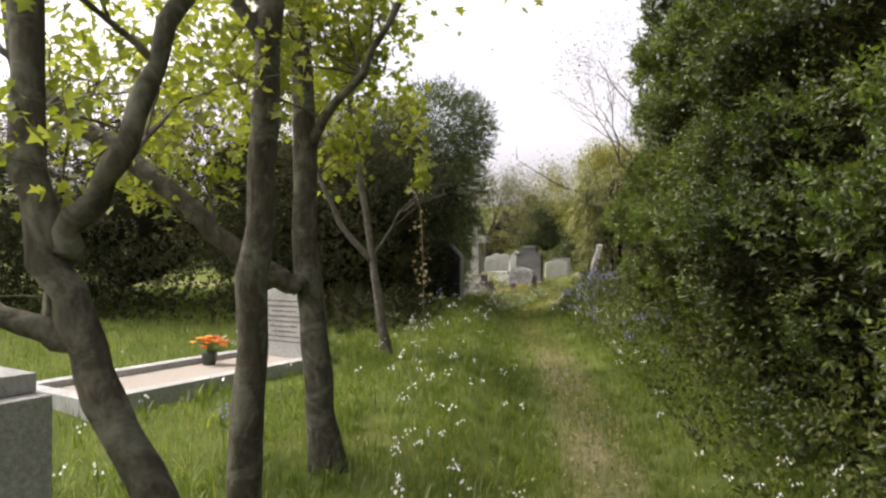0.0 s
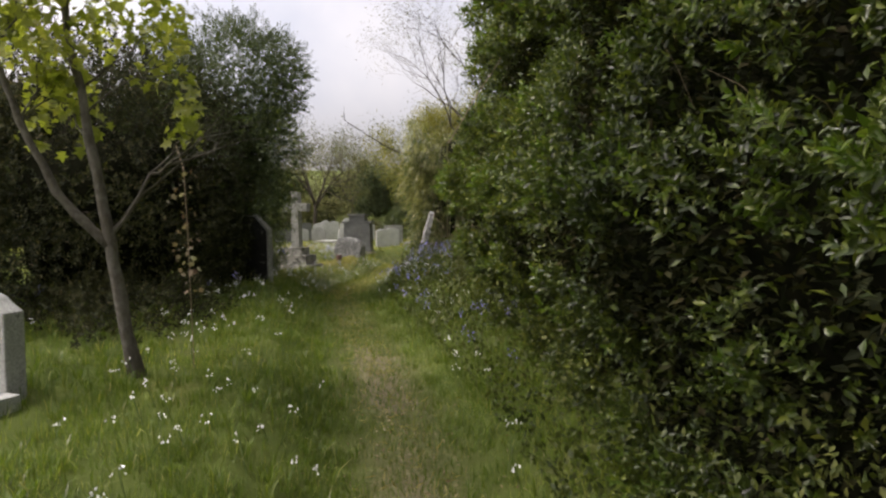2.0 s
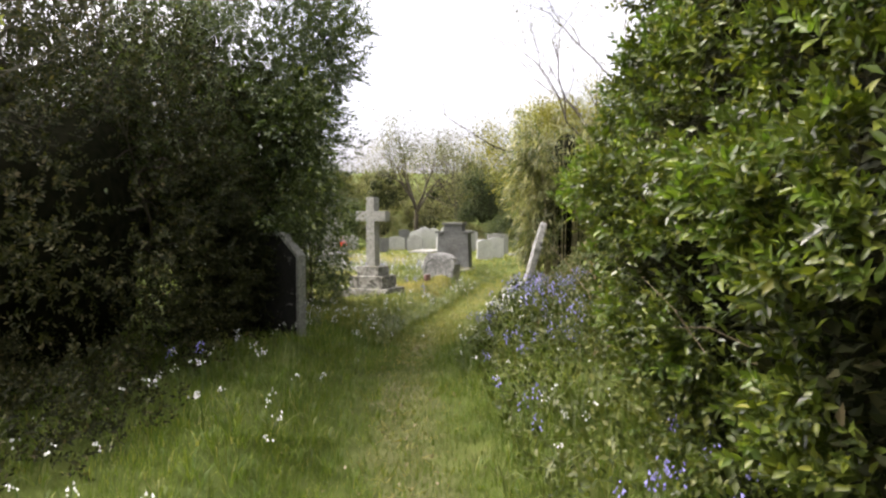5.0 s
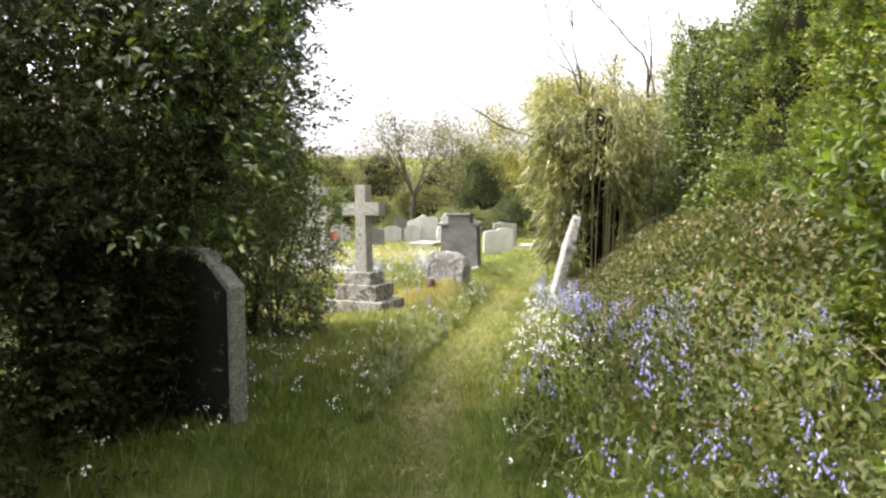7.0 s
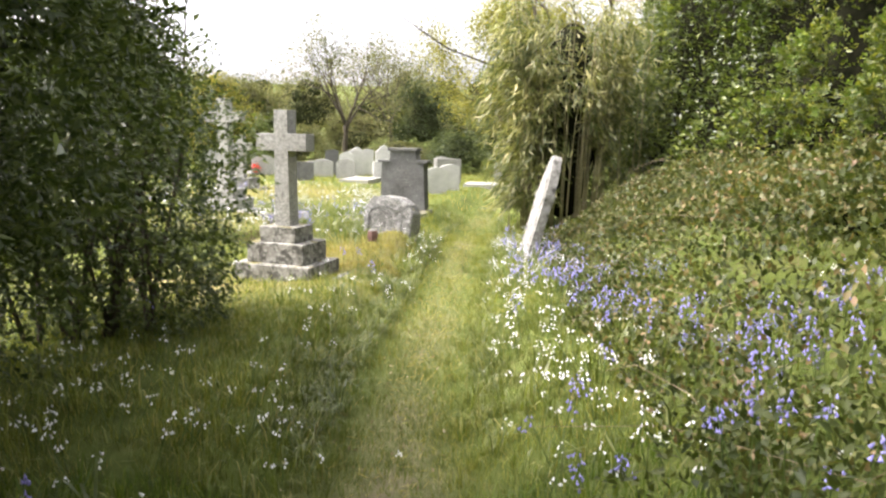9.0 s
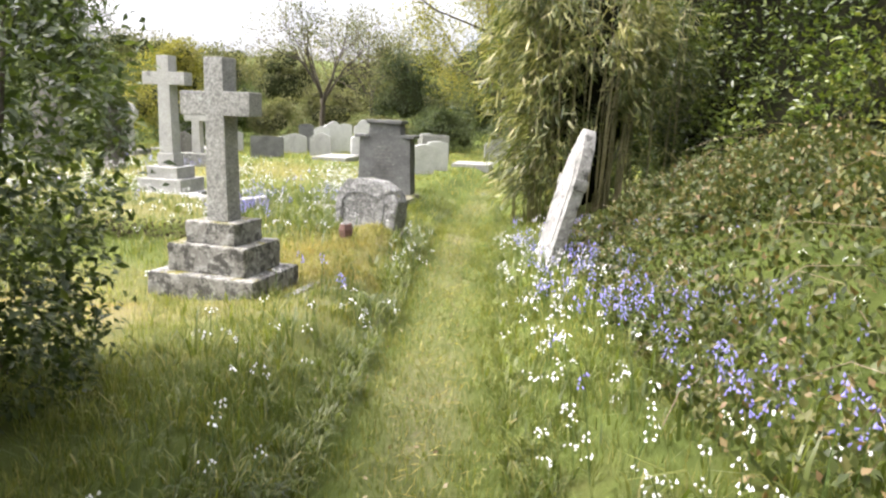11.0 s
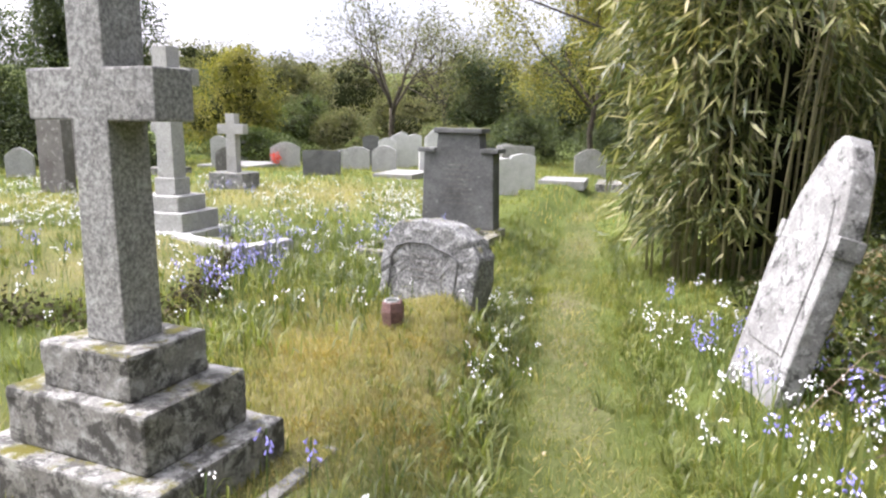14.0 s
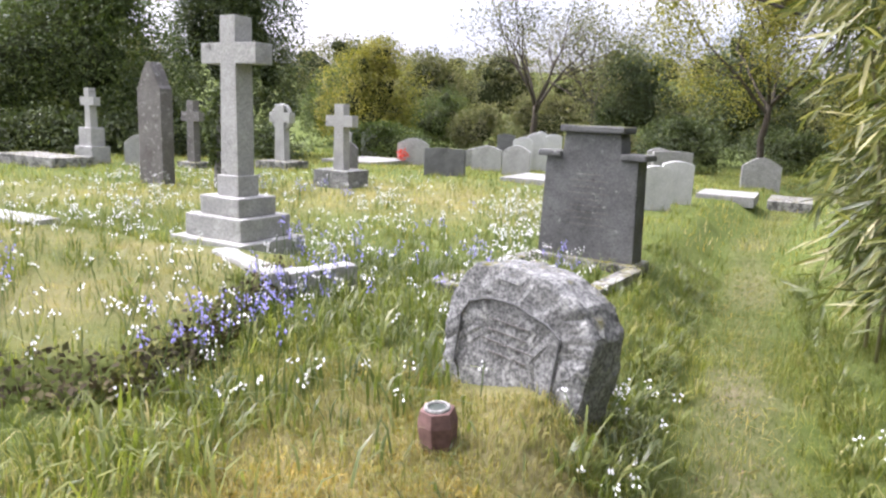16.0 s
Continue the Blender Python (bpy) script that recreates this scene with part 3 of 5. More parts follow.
    shoots("new_growth", 2400, 6.2, 11.0, 0.052, M_SPRING, 0.05, 0.05)
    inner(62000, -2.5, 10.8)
    leaves("foliage", 15000, -2.5, 4.9, 0.046, M_HEDGE, 0.16, False)
    leaves("foliage", 15000, 4.9, 10.5, 0.046, M_HEDGE, 0.16, False)
    shoots("foliage", 9000, 10.4, 17, 0.058, M_SUNPRIVET)
    leaves("foliage", 52000, 10.5, 17, 0.055, M_SUNPRIVET, 0.1, False)
    leaves("foliage", 42000, 17, 30, 0.08, M_HEDGE, 0.0, False)
    shoots("new_growth", 2500, 10.4, 17, 0.06, M_SPRING, 0.05, 0.05)
    n = 26000
    y = RNG.uniform(-4, 30, n)
    x = hedge_face(y, hedge_top(y)) + RNG.uniform(0.1, 2.6, n)
    at = np.stack([x, y, hedge_top(y) * 0.96 + RNG.uniform(-0.05, 0.3, n) ** 1.0], 1) - np.array(h.location)
    foliage("foliage", at, np.tile(np.array([[-0.2, 0.0, 1.0]]), (n, 1)), 0.08, M_HEDGE, h, 0.46, 0.8)
    for _ in range(16):
        y = RNG.uniform(1, 10)
        z = RNG.uniform(0.4, 3.4)
        x = float(hedge_face(np.array([y]), np.array([z]))[0]) + 0.12
        p = Vector((x, y, z + gz(x, y) * 0.7)) - h.location
        d = Vector((-0.16, RNG.normal(0, 0.14), RNG.uniform(-0.05, 0.25)))
        part("bare_twig", Shape().tube([p, p + d * 0.5 + Vector((0, 0, 0.02)), p + d], [0.0018, 0.0015, 0.001], 4), M_STEM, h, "pale dead twig")
    a, b = Vector((1.53, 5.93, 2.02)) - h.location, Vector((1.75, 5.93, 2.36)) - h.location
    part("long_stem", Shape().tube([a - (b - a) * 0.3, a, a.lerp(b, 0.5) + Vector((0, 0, 0.02)), b, b + (b - a) * 0.3], [0.005, 0.0042, 0.0036, 0.003, 0.002], 6), M_STEM, h, "long pale bare stem")
    return h


build_hedge()


def limb_points(a, b, bend, n=6):
    a, b = Vector(a), Vector(b)
    side = Vector((RNG.normal(), RNG.normal(), RNG.normal() * 0.3)).normalized() * bend * (b - a).length
    return [a.lerp(b, s) + side * math.sin(math.pi * s) + Vector(RNG.normal(0, 0.012, 3)) * (b - a).length * (0 < s < 1) for s in np.linspace(0, 1, n)]


def mass(name, label, category, lobes, core_material, leaf, size, ratio=0.45, spread=0.9, fine=False, kind="", inset=0.62, bare_below=-9.0, shoot=0):
    """A shrub or crown made of several uneven lobes: (centre, radius, leaves, lump)."""
    c0 = lobes[0][0]
    t = thing(name, label, category, c0[0], c0[1], kind=kind)
    loc = np.array(t.location)
    for i, (c, r, n, lump, *more) in enumerate(lobes):
        seed = 3.1 * i + c0[0]
        sc = 2.2 / max(r)
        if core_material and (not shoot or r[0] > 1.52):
            blob_core("shade_core", np.array(c) - loc, r, lump, sc, seed, inset if i == 0 or inset > 0.51 else 0.36, core_material, t)
        at, out = blob_points(n, np.array(c) - loc, r, lump, sc, 0.42, seed)
        ok = at[:, 2] + loc[2] > ground_z(at[:, 0] + loc[0], at[:, 1] + loc[1]) + 0.02
        ok &= (at[:, 2] + loc[2] > bare_below) | (c[2] < 0.9) | (RNG.uniform(0, 1, len(at)) < 0.4)
        k = size * (more[0] if more else 1.0)
        if shoot:
            ok &= wave(at + loc, 2.4, seed + 3.0) + 0.5 * wave(at + loc, 6.0, seed) > RNG.uniform(-0.9, 0.25, len(at))
            sprigs("foliage", at[ok][::shoot], out[ok][::shoot], k * 3.6, k, more[1] if len(more) > 1 else leaf, t, 6, ratio, spread * 0.6, fine)
        else:
            foliage("foliage", at[ok], out[ok], k, leaf, t, ratio, spread, 0.25, fine)
    return t


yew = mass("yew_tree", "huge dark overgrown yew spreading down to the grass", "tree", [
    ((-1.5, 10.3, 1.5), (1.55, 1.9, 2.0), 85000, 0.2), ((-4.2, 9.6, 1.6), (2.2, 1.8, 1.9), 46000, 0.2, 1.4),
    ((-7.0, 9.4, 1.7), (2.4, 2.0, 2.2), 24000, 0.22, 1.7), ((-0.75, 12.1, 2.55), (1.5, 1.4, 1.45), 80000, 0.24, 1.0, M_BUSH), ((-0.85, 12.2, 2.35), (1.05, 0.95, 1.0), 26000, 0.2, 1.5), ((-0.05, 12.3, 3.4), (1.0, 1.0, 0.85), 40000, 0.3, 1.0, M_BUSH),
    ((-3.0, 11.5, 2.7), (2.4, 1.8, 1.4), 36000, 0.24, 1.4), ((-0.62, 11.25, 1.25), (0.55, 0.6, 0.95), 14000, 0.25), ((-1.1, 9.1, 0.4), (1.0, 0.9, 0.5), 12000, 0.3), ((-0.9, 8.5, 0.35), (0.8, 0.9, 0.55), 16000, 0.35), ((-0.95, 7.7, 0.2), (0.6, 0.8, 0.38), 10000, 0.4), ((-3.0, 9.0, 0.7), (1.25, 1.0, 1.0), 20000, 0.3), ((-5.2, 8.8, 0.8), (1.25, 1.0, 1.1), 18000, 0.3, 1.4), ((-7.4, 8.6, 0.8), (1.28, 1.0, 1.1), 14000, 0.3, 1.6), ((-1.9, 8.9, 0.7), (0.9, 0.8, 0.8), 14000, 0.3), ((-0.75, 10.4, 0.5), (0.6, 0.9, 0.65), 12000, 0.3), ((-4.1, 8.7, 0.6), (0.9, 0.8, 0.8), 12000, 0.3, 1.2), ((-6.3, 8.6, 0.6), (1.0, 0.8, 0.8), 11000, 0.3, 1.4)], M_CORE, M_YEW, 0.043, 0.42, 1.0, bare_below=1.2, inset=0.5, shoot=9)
for _ in range(44):
    o = Vector((RNG.uniform(-0.2, 1.0), RNG.uniform(-1.0, -0.1), RNG.uniform(-0.15, 0.75))).normalized()
    a = Vector((RNG.uniform(-2.2, -0.6), RNG.uniform(10.2, 11.6), RNG.uniform(1.1, 2.6))) - yew.location
    reach = RNG.uniform(0.8, 1.4)
    if (a + o * reach + yew.location).x > -0.45:
        continue  # none beyond the leaves on the path side
    bough = Shape()
    line = limb_points(a, a + o * reach + Vector((0, 0, 0.15)), 0.1, 6)
    bough.tube(line, [0.014, 0.012, 0.010, 0.007, 0.004, 0.002], 5)
    for q in line[2:]:
        for _ in range(2):
            e = q + (o + Vector(RNG.normal(0, 0.8, 3))).normalized() * RNG.uniform(0.15, 0.4)
            bough.tube([q, q.lerp(e, 0.5) + Vector((0, 0, 0.03)), e], [0.005, 0.004, 0.002], 4)
    part("bough", bough, M_BARKDARK, yew, "bare brownish bough among the leaves", smooth=True)
sp, so = blob_points(9000, (-0.55, 11.2, 2.1), (1.25, 1.5, 1.15), 0.3, 1.4, 0.15, 2.0)
keep = (wave(sp, 2.2, 3.0) > 0.15) & (sp[:, 2] > 1.45)
foliage("side_growth", sp[keep] - np.array(yew.location), so[keep], 0.046, M_BUSH, yew, 0.5, 0.8, 0.2, True)
bush = mass("hawthorn_bush", "small-leaved green thorn bush with bare lower twigs", "bush", [
    ((-0.22, 15.0, 1.35), (0.9, 1.0, 1.15), 14000, 0.35), ((-0.6, 14.0, 2.2), (1.1, 1.1, 1.2), 24000, 0.28), ((0.1, 15.2, 0.6), (0.4, 0.5, 0.5), 2600, 0.3),
    ((-1.2, 13.6, 1.2), (1.0, 0.9, 1.2), 14000, 0.25)], None, M_BUSH, 0.05, 0.5, 1.0)
for k in range(22):
    stems = Shape()
    a, b = Vector((RNG.uniform(-0.5, 0.3), RNG.uniform(-0.5, 0.6), 0.0)), Vector((RNG.uniform(-0.8, 0.6), RNG.uniform(-0.9, 0.8), RNG.uniform(1.2, 2.4)))
    mid = a.lerp(b, 0.5) + Vector((RNG.normal(0, 0.1), RNG.normal(0, 0.1), 0))
    stems.tube([a - Vector((0, 0, 0.1)), mid, b], [0.018, 0.012, 0.004], 5)
    for _ in range(4):
        q = a.lerp(b, RNG.uniform(0.2, 0.9))
        stems.tube([q, q + Vector((RNG.normal(0, 0.2), RNG.normal(0, 0.2), RNG.uniform(0.02, 0.3)))], [0.006, 0.002], 4)
    part("stem", stems, M_BARKDARK, bush)



def build_brambles():
    t = thing("bramble_bank", "sprawling bramble thicket with dead stems on the bank", "brambles", 4.3, 13.5, kind="stuff")
    n = 90000
    x, y = settle(n, 2.3, 8.5, 9.6, 21.0)
    d = path_off(x, y)
    hump = 0.8 * smooth_step(0.85, 2.4, d) * smooth_step(9.6, 11.0, y) * smooth_step(21.2, 18.4, y) * smooth_step(0.9, 1.5, d)
    p = np.stack([x, y, np.zeros(n)], 1)
    top = hump * (1 + 0.3 * wave(p, 1.6, 4.0) + 0.16 * wave(p, 5.0, 9.0))
    ok = top > 0.05
    x, y, top = x[ok], y[ok], top[ok]
    z = ground_z(x, y) + top * RNG.beta(4, 1.1, len(x))
    at = np.stack([x, y, z], 1) - np.array(t.location)
    out = unit(np.stack([-0.35 * np.ones_like(x), -0.2 * np.ones_like(x), np.ones_like(x)], 1))
    foliage("foliage", at, out, 0.05, M_BRAMBLE, t, 0.6, 0.9, 0.1)
    s = Shape()
    for _ in range(240):
        i = RNG.integers(len(x))
        a = Vector((x[i], y[i], z[i] + 0.02)) - t.location
        w = Vector((RNG.normal(0, 0.3), RNG.normal(0, 0.3), 0.0))
        s.tube([a - w + Vector((0, 0, -0.16)), a - w * 0.3 + Vector((0, 0, 0.05)), a + w * 0.5 + Vector((0, 0, 0.05)), a + w * 1.2 - Vector((0, 0, 0.12))], [0.0022, 0.0022, 0.0018, 0.001], 4)
    tagged(part("dead_stems", s, M_STEM, t, "pale dead bramble stems"), kind="stuff")


build_brambles()


def build_undergrowth():
    t = thing("undergrowth", "low green weeds and seedlings along the hedge foot", "undergrowth", 2.0, 7, kind="stuff")
    n = 30000
    x, y = settle(n, 0.8, 3.4, 1.5, 12)
    d = path_off(x, y)
    top = 0.5 * smooth_step(0.5, 1.25, d) * smooth_step(1.0, 3.0, y) * (1 + 0.5 * wave(np.stack([x, y, 0 * x], 1), 2.6, 14.0))
    ok = (top > 0.03) & (d < 1.8)
    x, y, top = x[ok], y[ok], top[ok]
    z = ground_z(x, y) + top * RNG.beta(2.5, 1.2, len(x))
    at = np.stack([x, y, z], 1) - np.array(t.location)
    out = unit(np.stack([-0.5 * np.ones_like(x), -0.2 * np.ones_like(x), np.ones_like(x)], 1))
    foliage("foliage", at, out, 0.045, M_WEED, t, 0.5, 0.9, 0.1)


build_undergrowth()


def build_bamboo():
    t = thing("bamboo_clump", "tall bamboo clump with arching leafy canes beside the path", "bamboo", 5.06, 20.8)
    pts, outs = [], []
    for k in range(80):
        a = RNG.uniform(0, 2 * math.pi)
        r = math.sqrt(RNG.uniform(0, 1)) * 0.75
        b = Vector((r * math.cos(a), r * math.sin(a), -0.05))
        lean = Vector((math.cos(a), math.sin(a), 0)) * RNG.uniform(0.1, 0.5) * (0.4 + r)
        h = RNG.uniform(2.6, 4.3)
        line = [b + lean * (s ** 2) + Vector((0, 0, h * s * (1 - 0.10 * s))) for s in np.linspace(0, 1, 7)]
        w = RNG.uniform(0.008, 0.014)
        open_side = b.x * 0.89 - b.y * 0.45 > 0.12
        part("cane", Shape().tube(line, [w, w, w, w * 0.9, w * 0.75, w * 0.5, w * 0.25], 5), M_CANE, t, smooth=True)
        for _ in range(9 if open_side else 30):
            s = RNG.uniform(0.5, 1) if open_side else RNG.uniform(0.10, 1) if r > 0.4 else RNG.uniform(0.4, 1)
            q = b + lean * s * s + Vector((0, 0, h * s * (1 - 0.10 * s)))
            o = Vector((math.cos(a) + RNG.normal(0, 0.6), math.sin(a) + RNG.normal(0, 0.6), 0.25)).normalized()
            reach = RNG.uniform(0.1, 0.42)
            for _ in range(10):
                pts.append(q + o * reach * RNG.uniform(0.3, 1.1) + Vector(RNG.normal(0, 0.06, 3)))
                outs.append(o)
    for _ in range(12):
        e, g = RNG.uniform(0.5, 1.75), RNG.uniform(-0.25, 0.35)
        b = Vector((0.89 * e + 0.45 * g, -0.45 * e + 0.89 * g, -0.1))
        lean = Vector((RNG.normal(0, 0.16), RNG.normal(-0.08, 0.14), 0))
        h = RNG.uniform(2.4, 4.0)
        line = [b + lean * (s ** 2) + Vector((0, 0, h * s)) for s in np.linspace(0, 1, 6)]
        w = RNG.uniform(0.006, 0.012)
        part("cane", Shape().tube(line, [w, w, w, w * 0.9, w * 0.6, w * 0.25], 5), M_CANE, t, smooth=True)
        for _ in range(11):
            s = RNG.uniform(0.3, 1)
            q = b + lean * s * s + Vector((0, 0, h * s))
            o = Vector((RNG.normal(-0.3, 0.6), RNG.normal(-0.6, 0.5), 0.2)).normalized()
            for _ in range(8):
                pts.append(q + o * RNG.uniform(0.05, 0.3) + Vector(RNG.normal(0, 0.05, 3)))
                outs.append(o)
    pts, outs = np.array([tuple(p) for p in pts]), np.array([tuple(o) for o in outs])
    n = len(pts)
    way = outs * 0.7 + RNG.normal(0, 0.45, (n, 3)) - np.array([0, 0, 0.75])
    up = RNG.normal(0, 0.5, (n, 3)) + np.array([0, 0, 1.0])
    l = RNG.uniform(0.11, 0.25, n)
    v, f, k = leaf_arrays(pts, way, up, l, l * 0.13, 0.15, True)
    big_mesh("foliage", v, f, k, M_BAMBOO, t)
    blob_core("shade_core", (0.25, 0.3, 1.7), (0.55, 0.55, 1.6), 0.1, 1.0, 1.0, 1.0, M_CORE, t)


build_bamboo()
mass("gap_shrub", "leafy mass added to fill the dark gap behind the canes", "bush", [((6.3, 21.4, 1.7), (1.3, 0.75, 1.9), 22000, 0.2), ((5.6, 21.8, 0.9), (0.9, 0.6, 1.0), 9000, 0.25), ((7.2, 20.6, 1.2), (1.0, 0.9, 1.4), 12000, 0.25)], M_CORE, M_HEDGE, 0.06, 0.45, 1.0, shoot=10, inset=0.5)


# ---- trees ----
def branch_out(main, fine, tips, a, way, length, radius, depth, spread=0.7, lift=0.25, kids=3, sides=6):
    """A branch that forks again and again; its ends are gathered for the leaves."""
    b = a + way * length
    line = limb_points(a, b, 0.06, 5)
    (main or fine).tube(line, [radius * (1 - 0.55 * s) for s in np.linspace(0, 1, 5)], sides, cap=False)
    if depth == 0:
        tips.append((line[-1], way))
        tips.append((line[3], way))
        return
    for k in range(kids):
        w = (way + Vector(RNG.normal(0, spread, 3)) + Vector((0, 0, lift))).normalized()
        start = line[4] if k == 0 else line[int(RNG.integers(2, 5))]
        branch_out(None, fine, tips, start, w, length * RNG.uniform(0.55, 0.8), radius * 0.45 if k else radius * 0.5, depth - 1, spread, lift, kids, max(3, sides - 1))


def maple_leaves(name, at, out, size, material, parent):
    """Five-lobed leaves, hanging from their stalks."""
    n = len(at)
    way = unit(out * 0.5 + RNG.normal(0, 0.7, (n, 3)) - np.array([0, 0, 0.55]))
    side = unit(np.cross(way, RNG.normal(0, 0.5, (n, 3)) + np.array([0, 0, 1.0])))
    nor = np.cross(side, way)
    l = (size * RNG.uniform(0.5, 1.3, n))[:, None]
    rim = [(0.0, 0.0), (0.42, 0.10), (0.22, 0.34), (0.60, 0.55), (0.24, 0.60), (0.0, 1.0), (-0.24, 0.60), (-0.60, 0.55), (-0.22, 0.34), (-0.42, 0.10)]
    rows = [at + way * l * 0.36 - nor * l * 0.08] + [at + way * l * b + side * l * a + nor * l * (0.22 * abs(a) - 0.1 * b) for a, b in rim]
    v = np.stack(rows, 1).reshape(-1, 3)
    i = np.arange(n)[:, None] * 11
    f = np.concatenate([i + np.array([[0, 1 + k, 1 + (k + 1) % 10]]) for k in range(10)], 1).reshape(-1, 3)
    return big_mesh(name, v, f, 3, material, parent)


def leaf_tips(tips, per, wide):
    pts = np.array([tuple(p) for p, _ in tips])
    way = np.array([tuple(w) for _, w in tips])
    i = np.repeat(np.arange(len(pts)), per)
    return pts[i] + RNG.normal(0, wide, (len(i), 3)), way[i]


def slender_tree(name, label, x, y, lines, twigs, leaves, size=0.075, bark=None, low=1.5, lean=-0.4, edge=-0.75, crown=None):
    """A young tree given by its main limbs: (points from the foot, start radius, end radius)."""
    t = thing(name, label, "tree", x, y)
    tips = []
    small = Shape()
    for k, (pts, r0, r1) in enumerate(lines):
        fine = []
        pts = [Vector(p) - t.location for p in pts]
        for a, b in zip(pts[:-1], pts[1:]):
            fine += [a.lerp(b, s) + Vector(RNG.normal(0, 0.006, 3)) for s in (0, 0.33, 0.66)]
        fine.append(pts[-1])
        radii = [r0 + (r1 - r0) * i / (len(fine) - 1) + 0.003 * math.sin(i * 2.3) for i in range(len(fine))]
        if k == 0:
            radii[0] *= 1.45
            radii[1] *= 1.12
        limb = part("trunk" if k == 0 else "limb", Shape().tube(fine, radii, 12), bark or M_BARK, t, smooth=True)
        for _ in range(twigs):
            s = int(RNG.integers(len(fine) // 2 if k == 0 else len(fine) // 3, len(fine)))
            tw = Shape()
            w = Vector((min(RNG.normal(lean, 0.7), lean + 0.5), RNG.normal(0.4, 0.7), RNG.uniform(0.2, 1.0))).normalized()
            branch_out(tw, small, tips, fine[s], w, RNG.uniform(0.25, 0.5), 0.010, 2, 0.5, 0.15, 3, 5)
            part("branch", tw, M_BARK, limb, smooth=True)
    if leaves and tips:
        at, out = leaf_tips(tips, leaves, 0.07)
        clear = path_off(at[:, 0] + x, at[:, 1] + y) < edge
        clear &= at[:, 2] + t.location.z > low
        at, out = at[clear], out[clear]
        maple_leaves("foliage", at, out, size, M_SYC, t)
        tagged(part("branchwork", small, M_BARK, t, smooth=True), kind="stuff")
    if crown:
        (cx, cy, cz), reach, n = crown
        top = Vector(lines[0][0][-1]) - t.location
        heads = []
        for _ in range(9):
            q = Vector((cx, cy, cz)) - t.location + Vector(unit(RNG.normal(0, 1, (1, 3)))[0]) * reach * RNG.uniform(0.4, 0.95)
            upper = Shape().tube(limb_points(top, q, 0.08, 5), [0.020, 0.016, 0.012, 0.008, 0.004], 5)
            part("upper_limb", upper, bark or M_BARK, t, smooth=True)
            heads.append(q)
        k = RNG.integers(len(heads), size=n)
        at = np.array([tuple(q) for q in heads])[k] + RNG.normal(0, 0.30 * reach, (n, 3))
        maple_leaves("upper_foliage", at, RNG.normal(0, 1, (n, 3)), 0.085, M_SYC, t)
    return t


slender_tree("young_tree", "young grey-barked tree leaning over the grass with fresh leaves", -0.50, 1.5, [
    ([(-0.44, 1.5, 0.1), (-0.60, 1.5, 0.82), (-0.73, 1.5, 1.08), (-0.80, 1.5, 1.24), (-0.86, 1.5, 1.44), (-0.91, 1.52, 1.65), (-0.97, 1.6, 2.1), (-1.0, 1.7, 2.8)], 0.046, 0.034),
    ([(-0.82, 1.5, 1.38), (-0.79, 1.5, 1.46), (-0.71, 1.5, 1.59), (-0.65, 1.5, 1.73), (-0.56, 1.52, 1.97), (-0.5, 1.6, 2.5)], 0.032, 0.018),
    ([(-0.77, 1.5, 1.19), (-0.85, 1.49, 1.22), (-0.97, 1.47, 1.27), (-1.2, 1.42, 1.34)], 0.028, 0.024)], 4, 9, 0.036, crown=((-0.9, 1.5, 4.2), 1.0, 800))
slender_tree("young_tree", "slim upright grey-barked young tree beside the grass path", -0.66, 2.25, [
    ([(-0.67, 2.25, 0.1), (-0.64, 2.25, 0.65), (-0.61, 2.25, 1.3), (-0.575, 2.25, 1.84), (-0.56, 2.25, 2.2), (-0.5, 2.4, 3.6)], 0.060, 0.034),
    ([(-0.57, 2.25, 2.08), (-0.66, 2.25, 2.2), (-0.9, 2.2, 2.7)], 0.028, 0.018)], 5, 9, 0.042, crown=((-0.4, 2.4, 4.7), 1.1, 1000))
slender_tree("young_tree", "young grey-barked tree with a long crossing limb and fresh leaves", -0.60, 3.55, [
    ([(-0.59, 3.55, 0.2), (-0.63, 3.55, 0.75), (-0.69, 3.55, 1.25), (-0.70, 3.55, 1.95), (-0.75, 3.58, 2.7), (-0.7, 3.7, 4.0)], 0.080, 0.045),
    ([(-0.70, 3.5, 1.20), (-0.80, 3.45, 1.26), (-0.98, 3.4, 1.36), (-1.17, 3.38, 1.54), (-1.48, 3.35, 1.81), (-1.7, 3.35, 1.98), (-2.0, 3.3, 2.2), (-2.08, 3.3, 2.7)], 0.055, 0.04),
    ([(-0.68, 3.55, 1.92), (-0.60, 3.5, 2.05), (-0.41, 3.5, 2.28), (-0.22, 3.45, 2.62)], 0.03, 0.016)], 7, 11, 0.05, crown=((-0.5, 5.0, 5.0), 1.4, 3000))
slender_tree("maple_sapling", "forked sapling with bright young maple leaves before the yew", -0.5, 6.75, [
    ([(-0.53, 6.7, 0.3), (-0.62, 6.7, 0.92), (-0.685, 6.7, 1.30), (-0.78, 6.7, 2.0), (-0.86, 6.7, 2.5), (-0.93, 6.7, 3.0)], 0.048, 0.02),
    ([(-0.685, 6.7, 1.28), (-0.84, 6.7, 1.45), (-1.0, 6.7, 1.66), (-1.20, 6.7, 2.12), (-1.30, 6.7, 2.45), (-1.38, 6.7, 2.85)], 0.034, 0.016),
    ([(-0.67, 6.7, 1.36), (-0.55, 6.7, 1.52), (-0.40, 6.7, 1.755), (-0.28, 6.7, 1.83), (0.0, 6.7, 1.92)], 0.016, 0.006)], 6, 7, 0.085, M_BARKPALE, low=1.95, lean=0.25, edge=-1.32, crown=((-1.1, 6.4, 4.4), 0.8, 700))
